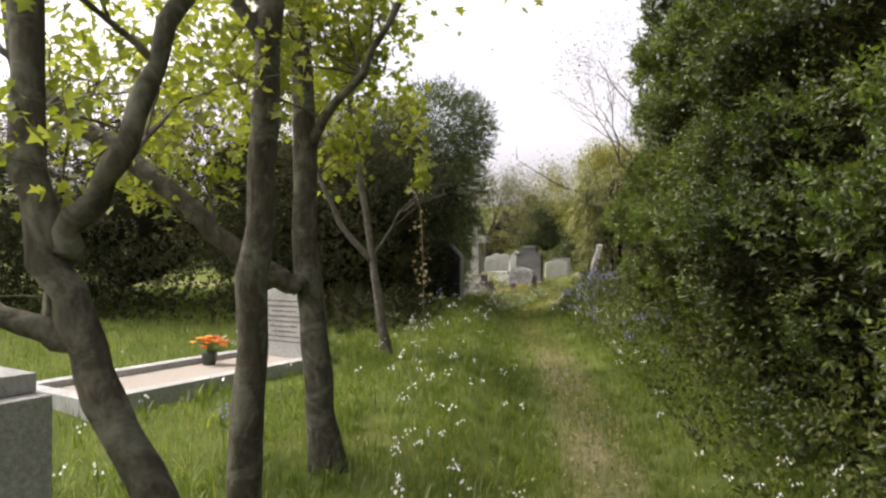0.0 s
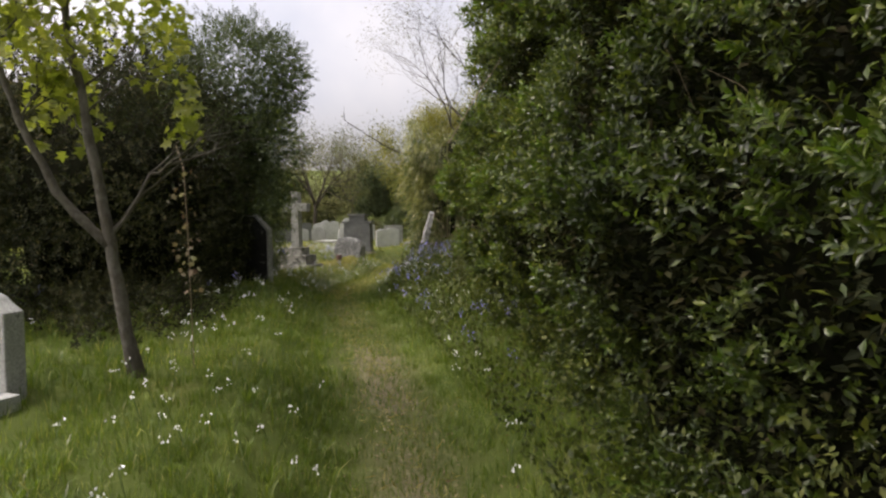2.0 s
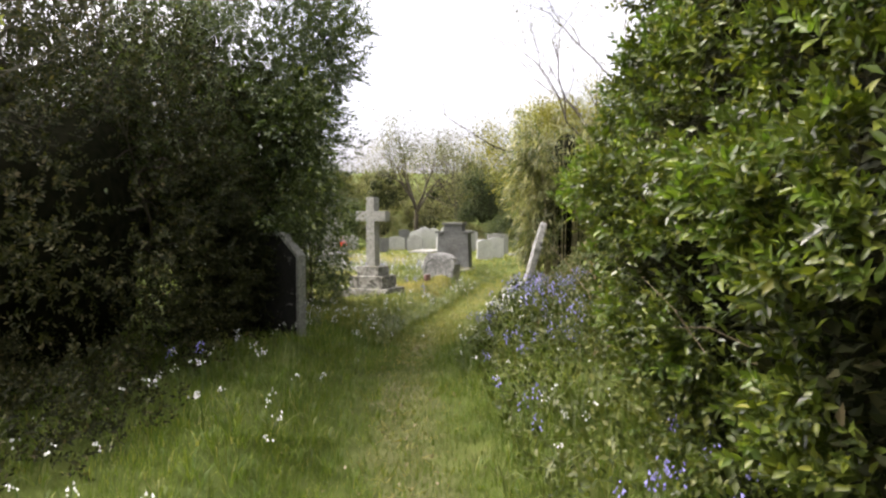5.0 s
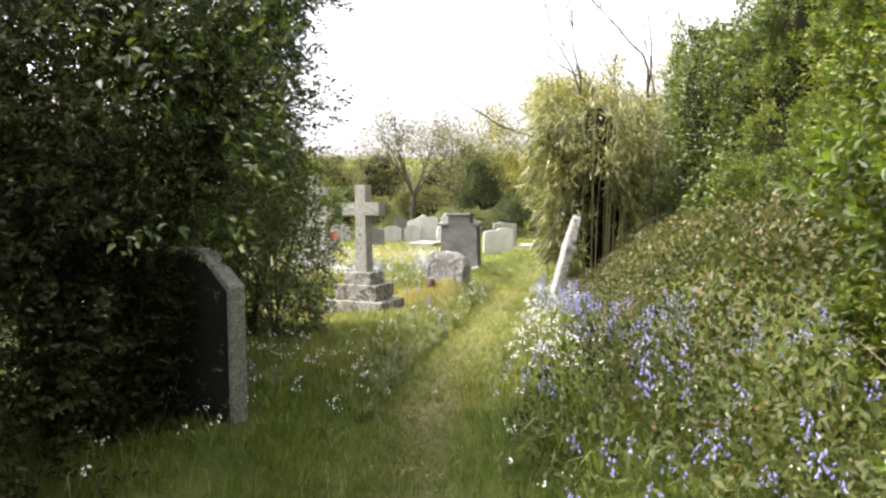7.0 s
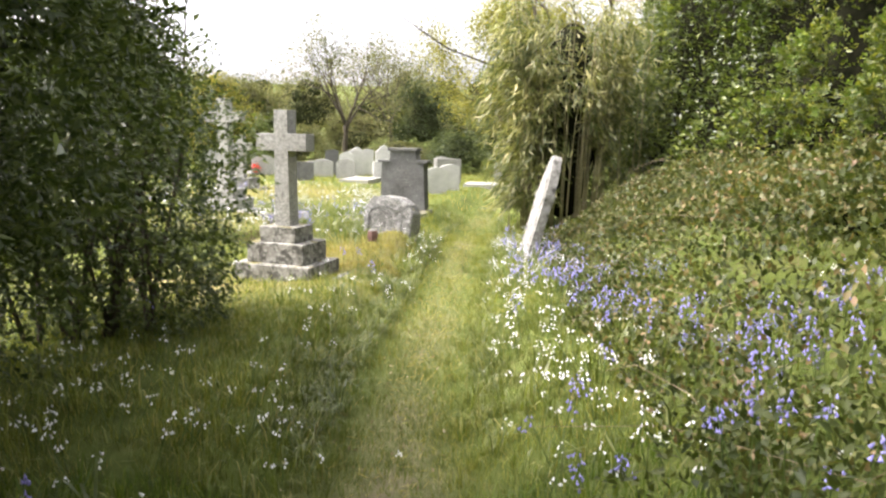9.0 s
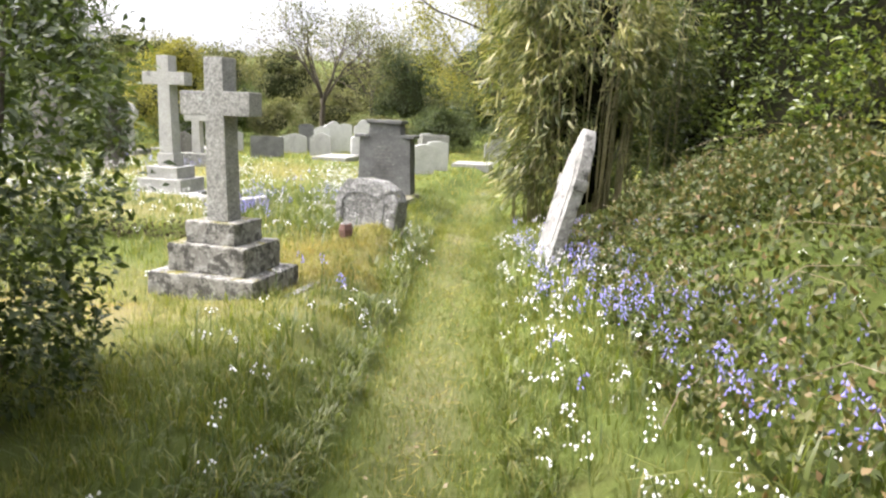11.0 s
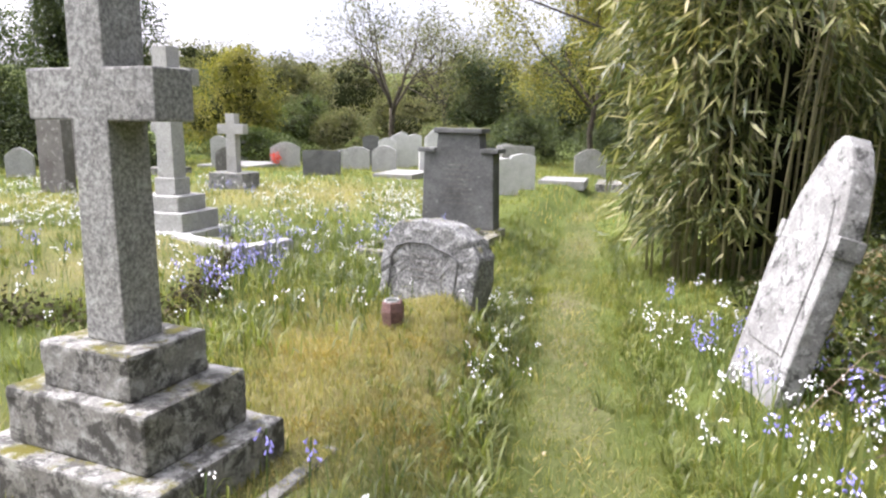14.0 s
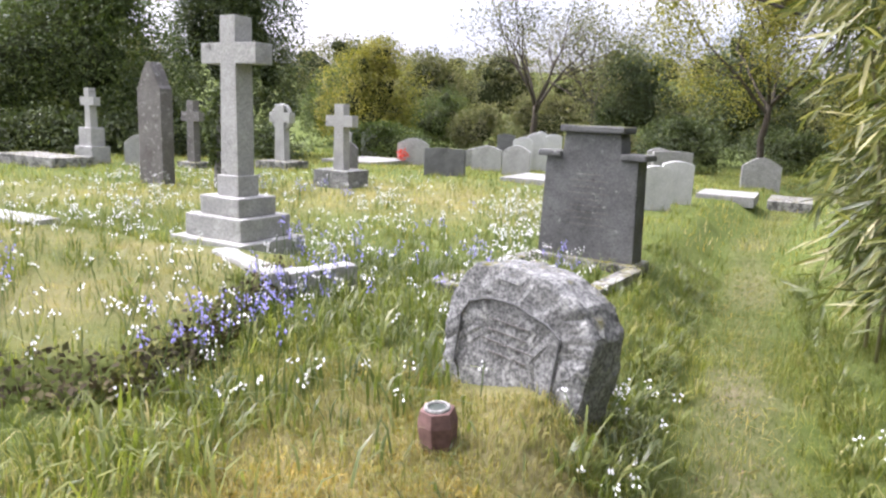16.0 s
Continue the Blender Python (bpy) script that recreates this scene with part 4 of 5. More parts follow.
spray = thing("withered_spray", "withered brown and pale leaves hanging on a thin stem", "plant", -0.2, 6.8, 1.0)
part("stem", Shape().tube([(-0.1, 0.3, 1.0), (-0.02, 0.05, 0.8), (0.0, 0.0, 0.4), (0.02, 0.0, -0.72)], [0.006, 0.005, 0.004, 0.003], 5), M_STEM, spray)
zs = RNG.uniform(-0.05, 0.78, 60)
maple_leaves("foliage", np.stack([RNG.normal(0, 0.05, 60), RNG.normal(0, 0.05, 60), zs], 1), RNG.normal(0, 0.5, (60, 3)), 0.04, M_BROWNLEAF, spray)


def wild_tree(name, label, x, y, height, crown, leaf, leaves, size, bark=None, depth=3, lean=(0, 0, 1), z=None, spread=0.6, kids=3, wide=0.25, girth=0.02):
    t = thing(name, label, "tree", x, y, z)
    tips = []
    s = Shape()
    way = Vector(lean).normalized()
    h = height * 0.3
    r = height * girth
    s.tube(limb_points((0, 0, -0.2), way * h, 0.03, 6), [r * 1.3, r * 1.1, r, r * 0.95, r * 0.9, r * 0.85], 8)
    part("trunk", s, bark or M_BARKDARK, t, smooth=True)
    small = Shape()
    for k in range(6):
        lb = Shape()
        a = 2 * math.pi * (k + RNG.uniform(-0.3, 0.3)) / 6
        w = (Vector((math.cos(a) * crown, math.sin(a) * crown, 1.0)) + way * 0.3).normalized()
        branch_out(lb, small, tips, way * h * RNG.uniform(0.75, 1.0), w, height * 0.33, r * 0.6, depth, spread, 0.15, kids, 6)
        part("limb", lb, bark or M_BARKDARK, t, smooth=True)
    tagged(part("branchwork", small, bark or M_BARKDARK, t, smooth=True), kind="stuff")
    if leaves:
        at, out = leaf_tips(tips, leaves, wide)
        foliage("foliage", at, out, size, leaf, t, 0.6, 0.9, 0.2)
    return t


bare = wild_tree("bare_tree", "tall old tree with bare spreading branches behind the bamboo", 11.2, 31, 11.5, 1.2, M_FAR, 2, 0.07, z=0.0, depth=5, lean=(-0.3, 0, 1), girth=0.011, spread=0.5)
drooping = Shape()
line = [Vector(p) - bare.location for p in ((10.9, 31.0, 3.0), (9.0, 30.6, 3.3), (7.0, 30.2, 3.55), (5.0, 30.0, 4.15), (4.0, 30.0, 4.75), (3.15, 30.0, 5.3))]
drooping.tube(line, [0.05, 0.04, 0.03, 0.022, 0.015, 0.007], 6)
for a, b in zip(line[2:-1], line[3:]):
    for _ in range(7):
        q = a.lerp(b, RNG.uniform(0, 1))
        e = q + Vector((RNG.uniform(-0.7, 0.1), RNG.normal(0, 0.3), RNG.uniform(-0.15, 0.6)))
        drooping.tube([q, q.lerp(e, 0.5) + Vector((0, 0, 0.05)), e], [0.008, 0.006, 0.003], 4)
part("drooping_limb", drooping, M_BARKDARK, bare, smooth=True)
wild_tree("budding_tree", "grey budding tree with thin branches beyond the graves", 2.9, 47, 6.8, 0.8, M_FAR, 6, 0.11, depth=4, wide=0.3)
wild_tree("budding_tree", "grey budding tree with thin branches beyond the graves", 6.2, 55, 7.5, 0.8, M_FAR, 7, 0.12, depth=4, wide=0.3)
wild_tree("green_tree", "fresh green tree arching over the far graves", 9.0, 37, 7.0, 1.3, M_YELLOW, 120, 0.085, depth=3, wide=0.36, girth=0.014)
wild_tree("green_tree", "fresh green tree arching over the far graves", 12.5, 35, 7.5, 1.3, M_YELLOW, 120, 0.085, depth=3, wide=0.36, girth=0.014)


def far_mass(label, x, y, rx, ry, h, leaf, n, size, name="hedgerow_tree"):
    """A ragged crown of many lobes down to the ground."""
    h = h * 0.9
    n = n // 2 if y > 58 else n
    lobes = [((x, y, h * 0.42), (rx * 0.8, ry * 0.8, h * 0.42), int(n * 0.7), 0.25)]
    for _ in range(12):
        a, u = RNG.uniform(0, 6.3), RNG.uniform(0.2, 0.78)
        q = RNG.uniform(0.4, 0.72) * (1.2 - 1.1 * u)
        r = RNG.uniform(0.2, 0.36)
        lobes.append(((x + rx * q * math.cos(a), y + ry * q * math.sin(a), h * u), (rx * r, ry * r, h * r * 0.55), n // 12, 0.5))
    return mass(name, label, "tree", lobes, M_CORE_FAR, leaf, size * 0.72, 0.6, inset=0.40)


DARK = "dark green ivy-clad tree in the hedgerow behind the graves"
GOLD = "yellow-green bush in the hedgerow behind the graves"
DULL = "hazy budding woodland tree beyond the graves"
for x, y, rx, ry, h, leaf, n, size, label in [
        (-15, 33, 4.5, 3, 7.5, M_FARDARK, 15000, 0.16, DARK), (-9.5, 34.5, 4.0, 2.5, 7.0, M_GREENWOOD, 32000, 0.125, DARK), (-12.5, 31.0, 2.8, 2.0, 4.5, M_FARDARK, 9000, 0.13, DARK), (-6.8, 33.2, 1.8, 1.2, 2.6, M_FARDARK, 6000, 0.11, DARK), (-6.4, 37.5, 2.8, 2.2, 8.8, M_FARDARK, 30000, 0.125, DARK),
        (-3.2, 42, 2.6, 2, 5.2, M_YELLOW, 10000, 0.13, GOLD), (-5.2, 46, 2.6, 1.6, 4.2, M_GREENWOOD, 9000, 0.13, DARK), (-0.8, 44, 1.6, 1.4, 3.2, M_GREENWOOD, 5000, 0.12, DARK), (0.8, 43, 1.5, 1.2, 2.5, M_FAR, 5000, 0.12, GOLD),
        (7.0, 47, 2.4, 2, 6.0, M_FARDARK, 9000, 0.13, DARK), (10.5, 44, 2.6, 2, 6.4, M_FARDARK, 9000, 0.13, DARK), (14.5, 41, 2.5, 2.0, 4.6, M_YELLOW, 7000, 0.14, GOLD),
        (18, 36, 4, 3, 6, M_FARDARK, 8000, 0.16, DARK), (-8, 60, 6, 3, 8, M_FAR, 8000, 0.24, DULL), (1, 64, 6, 3, 8.0, M_FAR, 9000, 0.24, DULL),
        (11, 66, 6, 3, 8.3, M_FAR, 9000, 0.24, DULL), (22, 62, 7, 4, 9, M_FAR, 8000, 0.24, DULL), (34, 55, 8, 4, 9, M_FAR, 7000, 0.26, DULL), (-22, 52, 8, 4, 9, M_FAR, 7000, 0.26, DULL),
        (3.6, 52, 3.0, 1.5, 3.4, M_FAR, 8000, 0.14, DULL), (-2.5, 50, 3.0, 1.5, 3.4, M_FAR, 7000, 0.14, DARK), (14.5, 51, 3.4, 1.5, 4.0, M_FAR, 7000, 0.15, DULL), (11.5, 41.5, 2.4, 1.2, 2.0, M_FARDARK, 6000, 0.12, DARK), (15.5, 39, 2.4, 1.2, 2.4, M_FARDARK, 6000, 0.12, DARK), (5.5, 43.5, 2.2, 1.0, 1.6, M_FAR, 5000, 0.11, DULL), (20, 46, 3.4, 2.0, 4.5, M_FARDARK, 7000, 0.15, DARK), (6, 60, 5, 2.5, 6.5, M_FAR, 8000, 0.2, DULL), (-3, 57, 4, 2.5, 6.5, M_FAR, 8000, 0.2, DULL), (16, 62, 5, 3, 7.5, M_FAR, 8000, 0.22, DULL), (-30, 72, 8, 4, 10, M_FAR, 5000, 0.3, DULL), (-14, 76, 8, 4, 10, M_FAR, 6000, 0.3, DULL), (-2, 78, 7, 4, 9.5, M_FAR, 6000, 0.3, DULL), (9, 80, 7, 4, 10, M_FAR, 6000, 0.3, DULL), (20, 80, 8, 4, 10.5, M_FAR, 6000, 0.3, DULL), (32, 76, 8, 4, 11, M_FAR, 6000, 0.3, DULL), (46, 70, 9, 4, 11, M_FAR, 5000, 0.3, DULL), (-8.8, 32.0, 2.2, 1.0, 1.7, M_FARDARK, 5000, 0.11, DARK), (-4.6, 33.6, 2.2, 1.0, 1.6, M_FARDARK, 5000, 0.11, DARK), (-1.6, 37.0, 2.0, 1.0, 1.6, M_GREENWOOD, 5000, 0.11, DARK), (7.4, 39.5, 1.8, 1.0, 2.2, M_FARDARK, 5000, 0.11, DARK), (-13, 20, 3.5, 3, 5.5, M_FARDARK, 3500, 0.15, DARK), (-12, 10, 3.5, 3.5, 5.0, M_FARDARK, 3000, 0.16, DARK), (-11, 1, 3.5, 3.5, 5.0, M_FARDARK, 3000, 0.16, DARK)]:
    far_mass(label, x, y, rx, ry, h, leaf, n, size)


# ---- gravestones ----
def letter_rows(t, x0, x1, z1, rows, step, y, material=None, tall=0.02):
    """Carved lines that cannot be read, as plain bars."""
    for k in range(rows):
        w = (x1 - x0) * RNG.uniform(0.55, 0.95) / 2
        c = (x0 + x1) / 2
        part("inscription_line", Shape().box(c - w, c + w, y - 0.002, y + 0.004, z1 - k * step - tall, z1 - k * step), material or M_INK, t)


def cross_on_steps(name, label, x, y, rz, steps, shaft, arm, material, step_material, lean=(0, 0), foot=None, z=None):
    """steps: (width, depth, height) from the ground up; shaft: (width, depth, height); arm: (half span, thickness, height of its middle)."""
    t = thing(name, label, "gravestone", x, y, z, lean[0], lean[1], rz)
    h = -0.12
    for k, (w, d, s) in enumerate(steps):
        s = s + (0.12 if k == 0 else 0)
        part("step", Shape().box(-w / 2, w / 2, -d / 2, d / 2, h, h + s), step_material, t, bevel=0.014, cuts=3, rough=0.012)
        h += s - 0.002
    if foot:
        part("foot", Shape().box(-foot[0] / 2, foot[0] / 2, -foot[1] / 2, foot[1] / 2, h, h + foot[2]), material, t, bevel=0.01)
        h += foot[2] - 0.002
    w, d, s = shaft
    span, thick, mid = arm
    w1 = w * 0.86
    a = h + mid
    poly = [(-w / 2, h), (w / 2, h), (w1 / 2, a - thick / 2), (span, a - thick / 2), (span, a + thick / 2), (w1 / 2, a + thick / 2), (w1 / 2, h + s), (-w1 / 2, h + s), (-w1 / 2, a + thick / 2), (-span, a + thick / 2), (-span, a - thick / 2), (-w1 / 2, a - thick / 2)]
    part("cross", Shape().outline(poly, -d / 2, d / 2), material, t, bevel=0.008)
    return t


cross_on_steps("granite_cross", "grey granite cross on three mossy stepped stones", 0.86, 17.60, -29, [(0.92, 0.70, 0.19), (0.68, 0.52, 0.22), (0.43, 0.39, 0.17)], (0.19, 0.18, 1.23), (0.30, 0.18, 0.89), M_GRANITE, M_STEPS, z=0.18)
cross_on_steps("pale_cross", "tall pale stone cross on a stepped base with kerbs", -0.36, 22.9, -25, [(0.92, 0.80, 0.17), (0.71, 0.62, 0.20), (0.50, 0.46, 0.17)], (0.22, 0.20, 1.39), (0.34, 0.18, 1.07), M_PALE, M_PALE, foot=(0.27, 0.25, 0.19), z=0.19)


def headstone(name, label, x, y, rz, poly, thick, material, rx=0, ry=0, bevel=0.008, rows=0, row_box=None, ink=None, rough=0.0, cuts=0, z=None, group="", tall=0.02):
    t = thing(name, label, "gravestone", x, y, z, rx, ry, rz, group)
    slab = part("slab", Shape().outline(poly, -thick / 2, thick / 2), material, t, bevel=bevel, rough=rough, cuts=cuts)
    if rows:
        letter_rows(slab, row_box[0], row_box[1], row_box[2], rows, row_box[3], -thick / 2 - 0.001, ink, tall)
    return t


def arched(w, h, r, sink=0.15):
    """A straight stone with a low curved top."""
    return [(-w / 2, -sink), (w / 2, -sink), (w / 2, h)] + [(w / 2 - w * s, h + r * math.sin(math.pi * s)) for s in np.linspace(0.08, 0.92, 10)] + [(-w / 2, h)]


def pointed(w, h, p, sink=0.15):
    side = [(w / 2 * math.cos(a), h + p * math.sin(a) ** 0.9) for a in np.linspace(0, math.pi / 2 * 0.98, 6)]
    return [(-w / 2, -sink), (w / 2, -sink)] + side + [(-x, z) for x, z in side[::-1]]


# the rough block with a cut panel
block = thing("rustic_headstone", "rough-hewn grey lichened headstone with a carved panel", "gravestone", 2.22, 19.78, 0.36, -5, 4, -36)
part("slab", Shape().outline([(-0.34, -0.42), (0.33, -0.42), (0.40, 0.08), (0.41, 0.30), (0.33, 0.42), (0.18, 0.50), (-0.05, 0.52), (-0.24, 0.49), (-0.33, 0.40), (-0.38, 0.26)], -0.12, 0.17), M_ROCK, block, bevel=0.025, cuts=5, rough=0.024)
rim = [(-0.28, 0.0), (-0.28, 0.24), (-0.24, 0.31), (-0.14, 0.35), (0.0, 0.36), (0.10, 0.335), (0.18, 0.32), (0.25, 0.28), (0.25, 0.0)]
part("groove_shade", Shape().tube([(x, -0.130, z) for x, z in rim], [0.007] * len(rim), 6), M_DARKSTONE, block)
letter_rows(block, -0.16, 0.14, 0.27, 4, 0.05, -0.128, M_BROWNSTONE, 0.006)

dark = thing("shouldered_headstone", "dark grey shouldered headstone with a capped centre", "gravestone", 2.86, 22.98, None, 0, 0, -28)
part("slab", Shape().outline([(-0.45, -0.1), (0.45, -0.1), (0.42, 0.93), (0.27, 0.95), (0.25, 1.15), (-0.25, 1.15), (-0.27, 0.95), (-0.42, 0.93)], -0.12, 0.12), M_DARKSTONE, dark, bevel=0.012)
part("cap", Shape().box(-0.29, 0.29, -0.16, 0.16, 1.15, 1.21), M_DARKSTONE, dark, bevel=0.015)
for sx in (-1, 1):
    part("shoulder_cap", Shape().box(sx * 0.38 - 0.11, sx * 0.38 + 0.11, -0.15, 0.15, 0.932, 0.985), M_DARKSTONE, dark, bevel=0.012)
part("plinth", Shape().box(-0.50, 0.50, -0.20, 0.18, -0.15, 0.06), M_STEPS, dark, bevel=0.015)
for sx in (-1, 1):
    part("kerb", Shape().box(sx * 0.49 - 0.07, sx * 0.49 + 0.07, -1.75, -0.2, -0.15, 0.05), M_STEPS, dark, bevel=0.012)
part("kerb", Shape().box(-0.42, 0.42, -1.75, -1.62, -0.15, 0.05), M_STEPS, dark, bevel=0.012)
letter_rows(dark, -0.22, 0.22, 0.80, 9, 0.055, -0.1205, M_BROWNSTONE, 0.010)

lean_poly = [(-0.28, -0.2), (0.28, -0.2), (0.28, 0.68), (0.25, 0.71), (0.25, 0.78), (0.22, 0.89), (0.165, 1.02), (0.085, 1.13), (0.02, 1.18), (-0.02, 1.18), (-0.085, 1.13), (-0.165, 1.02), (-0.22, 0.89), (-0.25, 0.78), (-0.25, 0.71), (-0.28, 0.68)]
leaner = headstone("leaning_headstone", "white lichened headstone leaning back among bluebells", 3.78, 18.1, -98, lean_poly, 0.115, M_LEANER, rx=-15, bevel=0.012, rough=0.006, cuts=2, z=0.38)
for sx in (-1, 1):
    part("shoulder_moulding", Shape().box(sx * 0.27 - 0.025, sx * 0.27 + 0.025, -0.066, 0.066, 0.62, 0.72), M_LEANER, leaner, bevel=0.008)
part("sunk_panel", Shape().outline([(-0.2, 0.1), (0.2, 0.1), (0.2, 0.68), (0.14, 0.86), (0.0, 0.96), (-0.14, 0.86), (-0.2, 0.68)], -0.068, -0.055), M_LEANER, leaner, bevel=0.004)
headstone("shaded_headstone", "grey-edged black headstone half hidden under the yew", -0.02, 11.7, -24, [(-0.38, -0.3), (0.38, -0.3), (0.38, 0.92), (0.19, 1.13), (-0.19, 1.13), (-0.38, 0.92)], 0.13, M_GRANITE, bevel=0.01, z=0.36)
part("shaded_black_face", Shape().outline([(-0.355, -0.3), (0.355, -0.3), (0.355, 0.90), (0.18, 1.10), (-0.18, 1.10), (-0.355, 0.90)], -0.071, -0.064), M_BLACKSTONE, bpy.data.objects["shaded_headstone"], "black face darkened for the shade under the yew")
headstone("marble_headstone", "white marble headstone with lettering and a curved top", -1.42, 6.42, -32, [(-0.36, -0.1), (0.36, -0.1), (0.36, 0.50)] + [(0.28 * math.cos(a), 0.53 + 0.10 * math.sin(a)) for a in np.linspace(0.2, math.pi - 0.2, 9)] + [(-0.36, 0.50)], 0.14, M_MARBLE, bevel=0.01, rows=9, row_box=(-0.28, 0.28, 0.51, 0.046), ink=M_BROWNSTONE, z=0.42, tall=0.012)
headstone("white_headstone", "stepped white marble headstone beside the slanting tree", -1.34, 1.95, -32, [(-0.3, -0.2), (0.32, -0.2), (0.32, 0.815), (-0.3, 0.815)], 0.14, M_MARBLE, bevel=0.006, z=0.20)
post = bpy.data.objects["white_headstone"]
part("cap", Shape().box(-0.3, 0.26, -0.06, 0.06, 0.815, 0.87), M_MARBLE, post, bevel=0.006)
part("base_course", Shape().box(-0.36, 0.38, -0.11, 0.11, -0.2, 0.10), M_MARBLE, post, bevel=0.008)
headstone("obelisk_headstone", "tall brown-streaked headstone with a pointed top", -3.1, 26.6, -22, [(-0.25, -0.15), (0.25, -0.15), (0.24, 1.38), (0.20, 1.42), (0.13, 1.58), (0.03, 1.75), (-0.03, 1.75), (-0.13, 1.58), (-0.20, 1.42), (-0.24, 1.38)], 0.22, M_BROWNSTONE, bevel=0.012)
cross_on_steps("stone_cross", "small pale stone cross on a rough boulder base", -0.52, 27.4, -22, [(0.66, 0.55, 0.27)], (0.20, 0.16, 1.0), (0.25, 0.17, 0.74), M_PALE, M_ROCK)
celtic = cross_on_steps("wheel_cross", "weathered ringed stone cross on a low plinth", -2.55, 30.6, -22, [(0.8, 0.7, 0.14)], (0.26, 0.17, 1.12), (0.26, 0.20, 0.86), M_PALE, M_STEPS)
part("ring", Shape().tube([(0.23 * math.cos(a), 0, 1.0 + 0.23 * math.sin(a)) for a in np.linspace(0, 2 * math.pi, 25)], [0.05] * 25, 6), M_PALE, celtic)
cross_on_steps("stone_cross", "small dark stone cross in the long grass", -3.95, 29.6, -22, [(0.5, 0.4, 0.1)], (0.2, 0.15, 1.15), (0.24, 0.18, 0.85), M_BROWNSTONE, M_STEPS)
cross_on_steps("stone_cross", "pale stone cross on a swelling rock base", -6.0, 29.6, -22, [(0.5, 0.4, 0.35), (0.36, 0.3, 0.35)], (0.17, 0.15, 0.75), (0.2, 0.16, 0.5), M_PALE, M_PALE)
headstone("round_headstone", "grey round-topped headstone standing by the path", 7.9, 33.7, -10, arched(0.86, 0.5, 0.2), 0.12, M_GRANITE)
headstone("white_headstone", "upright white headstone behind the dark shouldered stone", 4.3, 27.6, 5, arched(0.5, 0.62, 0.06), 0.12, M_WHITESTONE)
headstone("grey_headstone", "broad grey flat-topped headstone among others", 5.35, 31.4, 5, arched(0.8, 0.78, 0.02), 0.14, M_GRANITE)
headstone("round_headstone", "pale round-topped headstone with red flowers before it", -0.5, 35.0, 4, arched(0.82, 0.56, 0.16), 0.12, M_PALE)
headstone("black_headstone", "low dark slab headstone with a straight top", 0.78, 30.6, -12, arched(0.84, 0.52, 0.02), 0.1, M_DARKSTONE)
for x, y, w, h, r, m, lab in [(1.5, 33.5, 0.7, 0.5, 0.1, M_PALE, "low pale rounded headstone"), (2.2, 32, 0.6, 0.5, 0.14, M_PALE, "low pale grey rounded headstone"), (2.7, 35, 0.55, 0.85, 0.12, M_WHITESTONE, "white rounded headstone"),
        (3.2, 36, 0.42, 0.95, 0.05, M_WHITESTONE, "narrow white headstone"), (3.7, 35, 0.45, 0.9, 0.2, M_WHITESTONE, "narrow white pointed headstone"), (3.3, 31.5, 0.6, 0.6, 0.08, M_WHITESTONE, "pale headstone"), (4.5, 34, 0.6, 0.8, 0.1, M_GRANITE, "grey headstone"),
        (1.9, 36.5, 0.5, 0.9, 0.05, M_DARKSTONE, "dark upright headstone"), (-2.0, 33.5, 0.4, 0.75, 0.1, M_PALE, "small pale headstone"), (-5.0, 29.5, 0.5, 0.42, 0.16, M_PALE, "low rounded headstone"), (6.0, 36, 0.6, 0.7, 0.08, M_PALE, "pale headstone"), (1.15, 35.6, 0.75, 0.42, 0.12, M_GRANITE, "broad grey rounded headstone"), (2.35, 34.6, 0.5, 0.75, 0.1, M_WHITESTONE, "pale rounded headstone"), (2.9, 37.6, 0.4, 0.95, 0.12, M_WHITESTONE, "slim white headstone"), (3.9, 38.5, 0.4, 0.9, 0.1, M_WHITESTONE, "slim white headstone"), (5.0, 36.5, 0.5, 0.8, 0.05, M_PALE, "pale flat-topped headstone"), (4.85, 28.6, 0.5, 0.66, 0.05, M_WHITESTONE, "white flat-topped headstone"), (-2.1, 37.0, 0.45, 0.8, 0.15, M_PALE, "small pale rounded headstone"), (-1.3, 30.9, 0.5, 0.45, 0.15, M_BROWNSTONE, "low brown rounded headstone")]:
    headstone("far_headstone", lab + " in the far rows of graves", x, y, RNG.uniform(-10, 10), arched(w, h, r), 0.12, m, group="far headstones")


# ---- kerbed graves and small grave goods ----
dp, do = blob_points(1500, (-0.34, 11.40, 1.0), (0.40, 0.24, 0.85), 0.35, 3.0, 0.6, 6.0)
sprigs("hanging_spray", dp - np.array(yew.location), do, 0.14, 0.042, M_YEW, yew, 6, 0.42, 0.7)
grave = thing("kerbed_grave", "white kerbed grave filled with brown gravel", "grave", -1.42, 6.42, 0.30, 0, 0, -32)
for sx in (-1, 1):
    part("kerb", Shape().box(sx * 0.42 - 0.06, sx * 0.42 + 0.06, -2.2, -0.075, -0.1, 0.16), M_MARBLE, grave, bevel=0.008)
part("kerb", Shape().box(-0.36, 0.36, -2.2, -2.08, -0.1, 0.16), M_MARBLE, grave, bevel=0.008)
part("gravel_bed", Shape().box(-0.36, 0.36, -2.08, -0.075, -0.1, 0.11), M_GRAVEL, grave)
posy = thing("flower_pot", "small dark pot of red, orange and yellow flowers", "flowers", -2.0, 5.95, 0.41)
part("pot", Shape().tube([(0, 0, 0), (0, 0, 0.02), (0, 0, 0.10), (0, 0, 0.11)], [0.05, 0.055, 0.065, 0.06], 12), M_POT, posy)
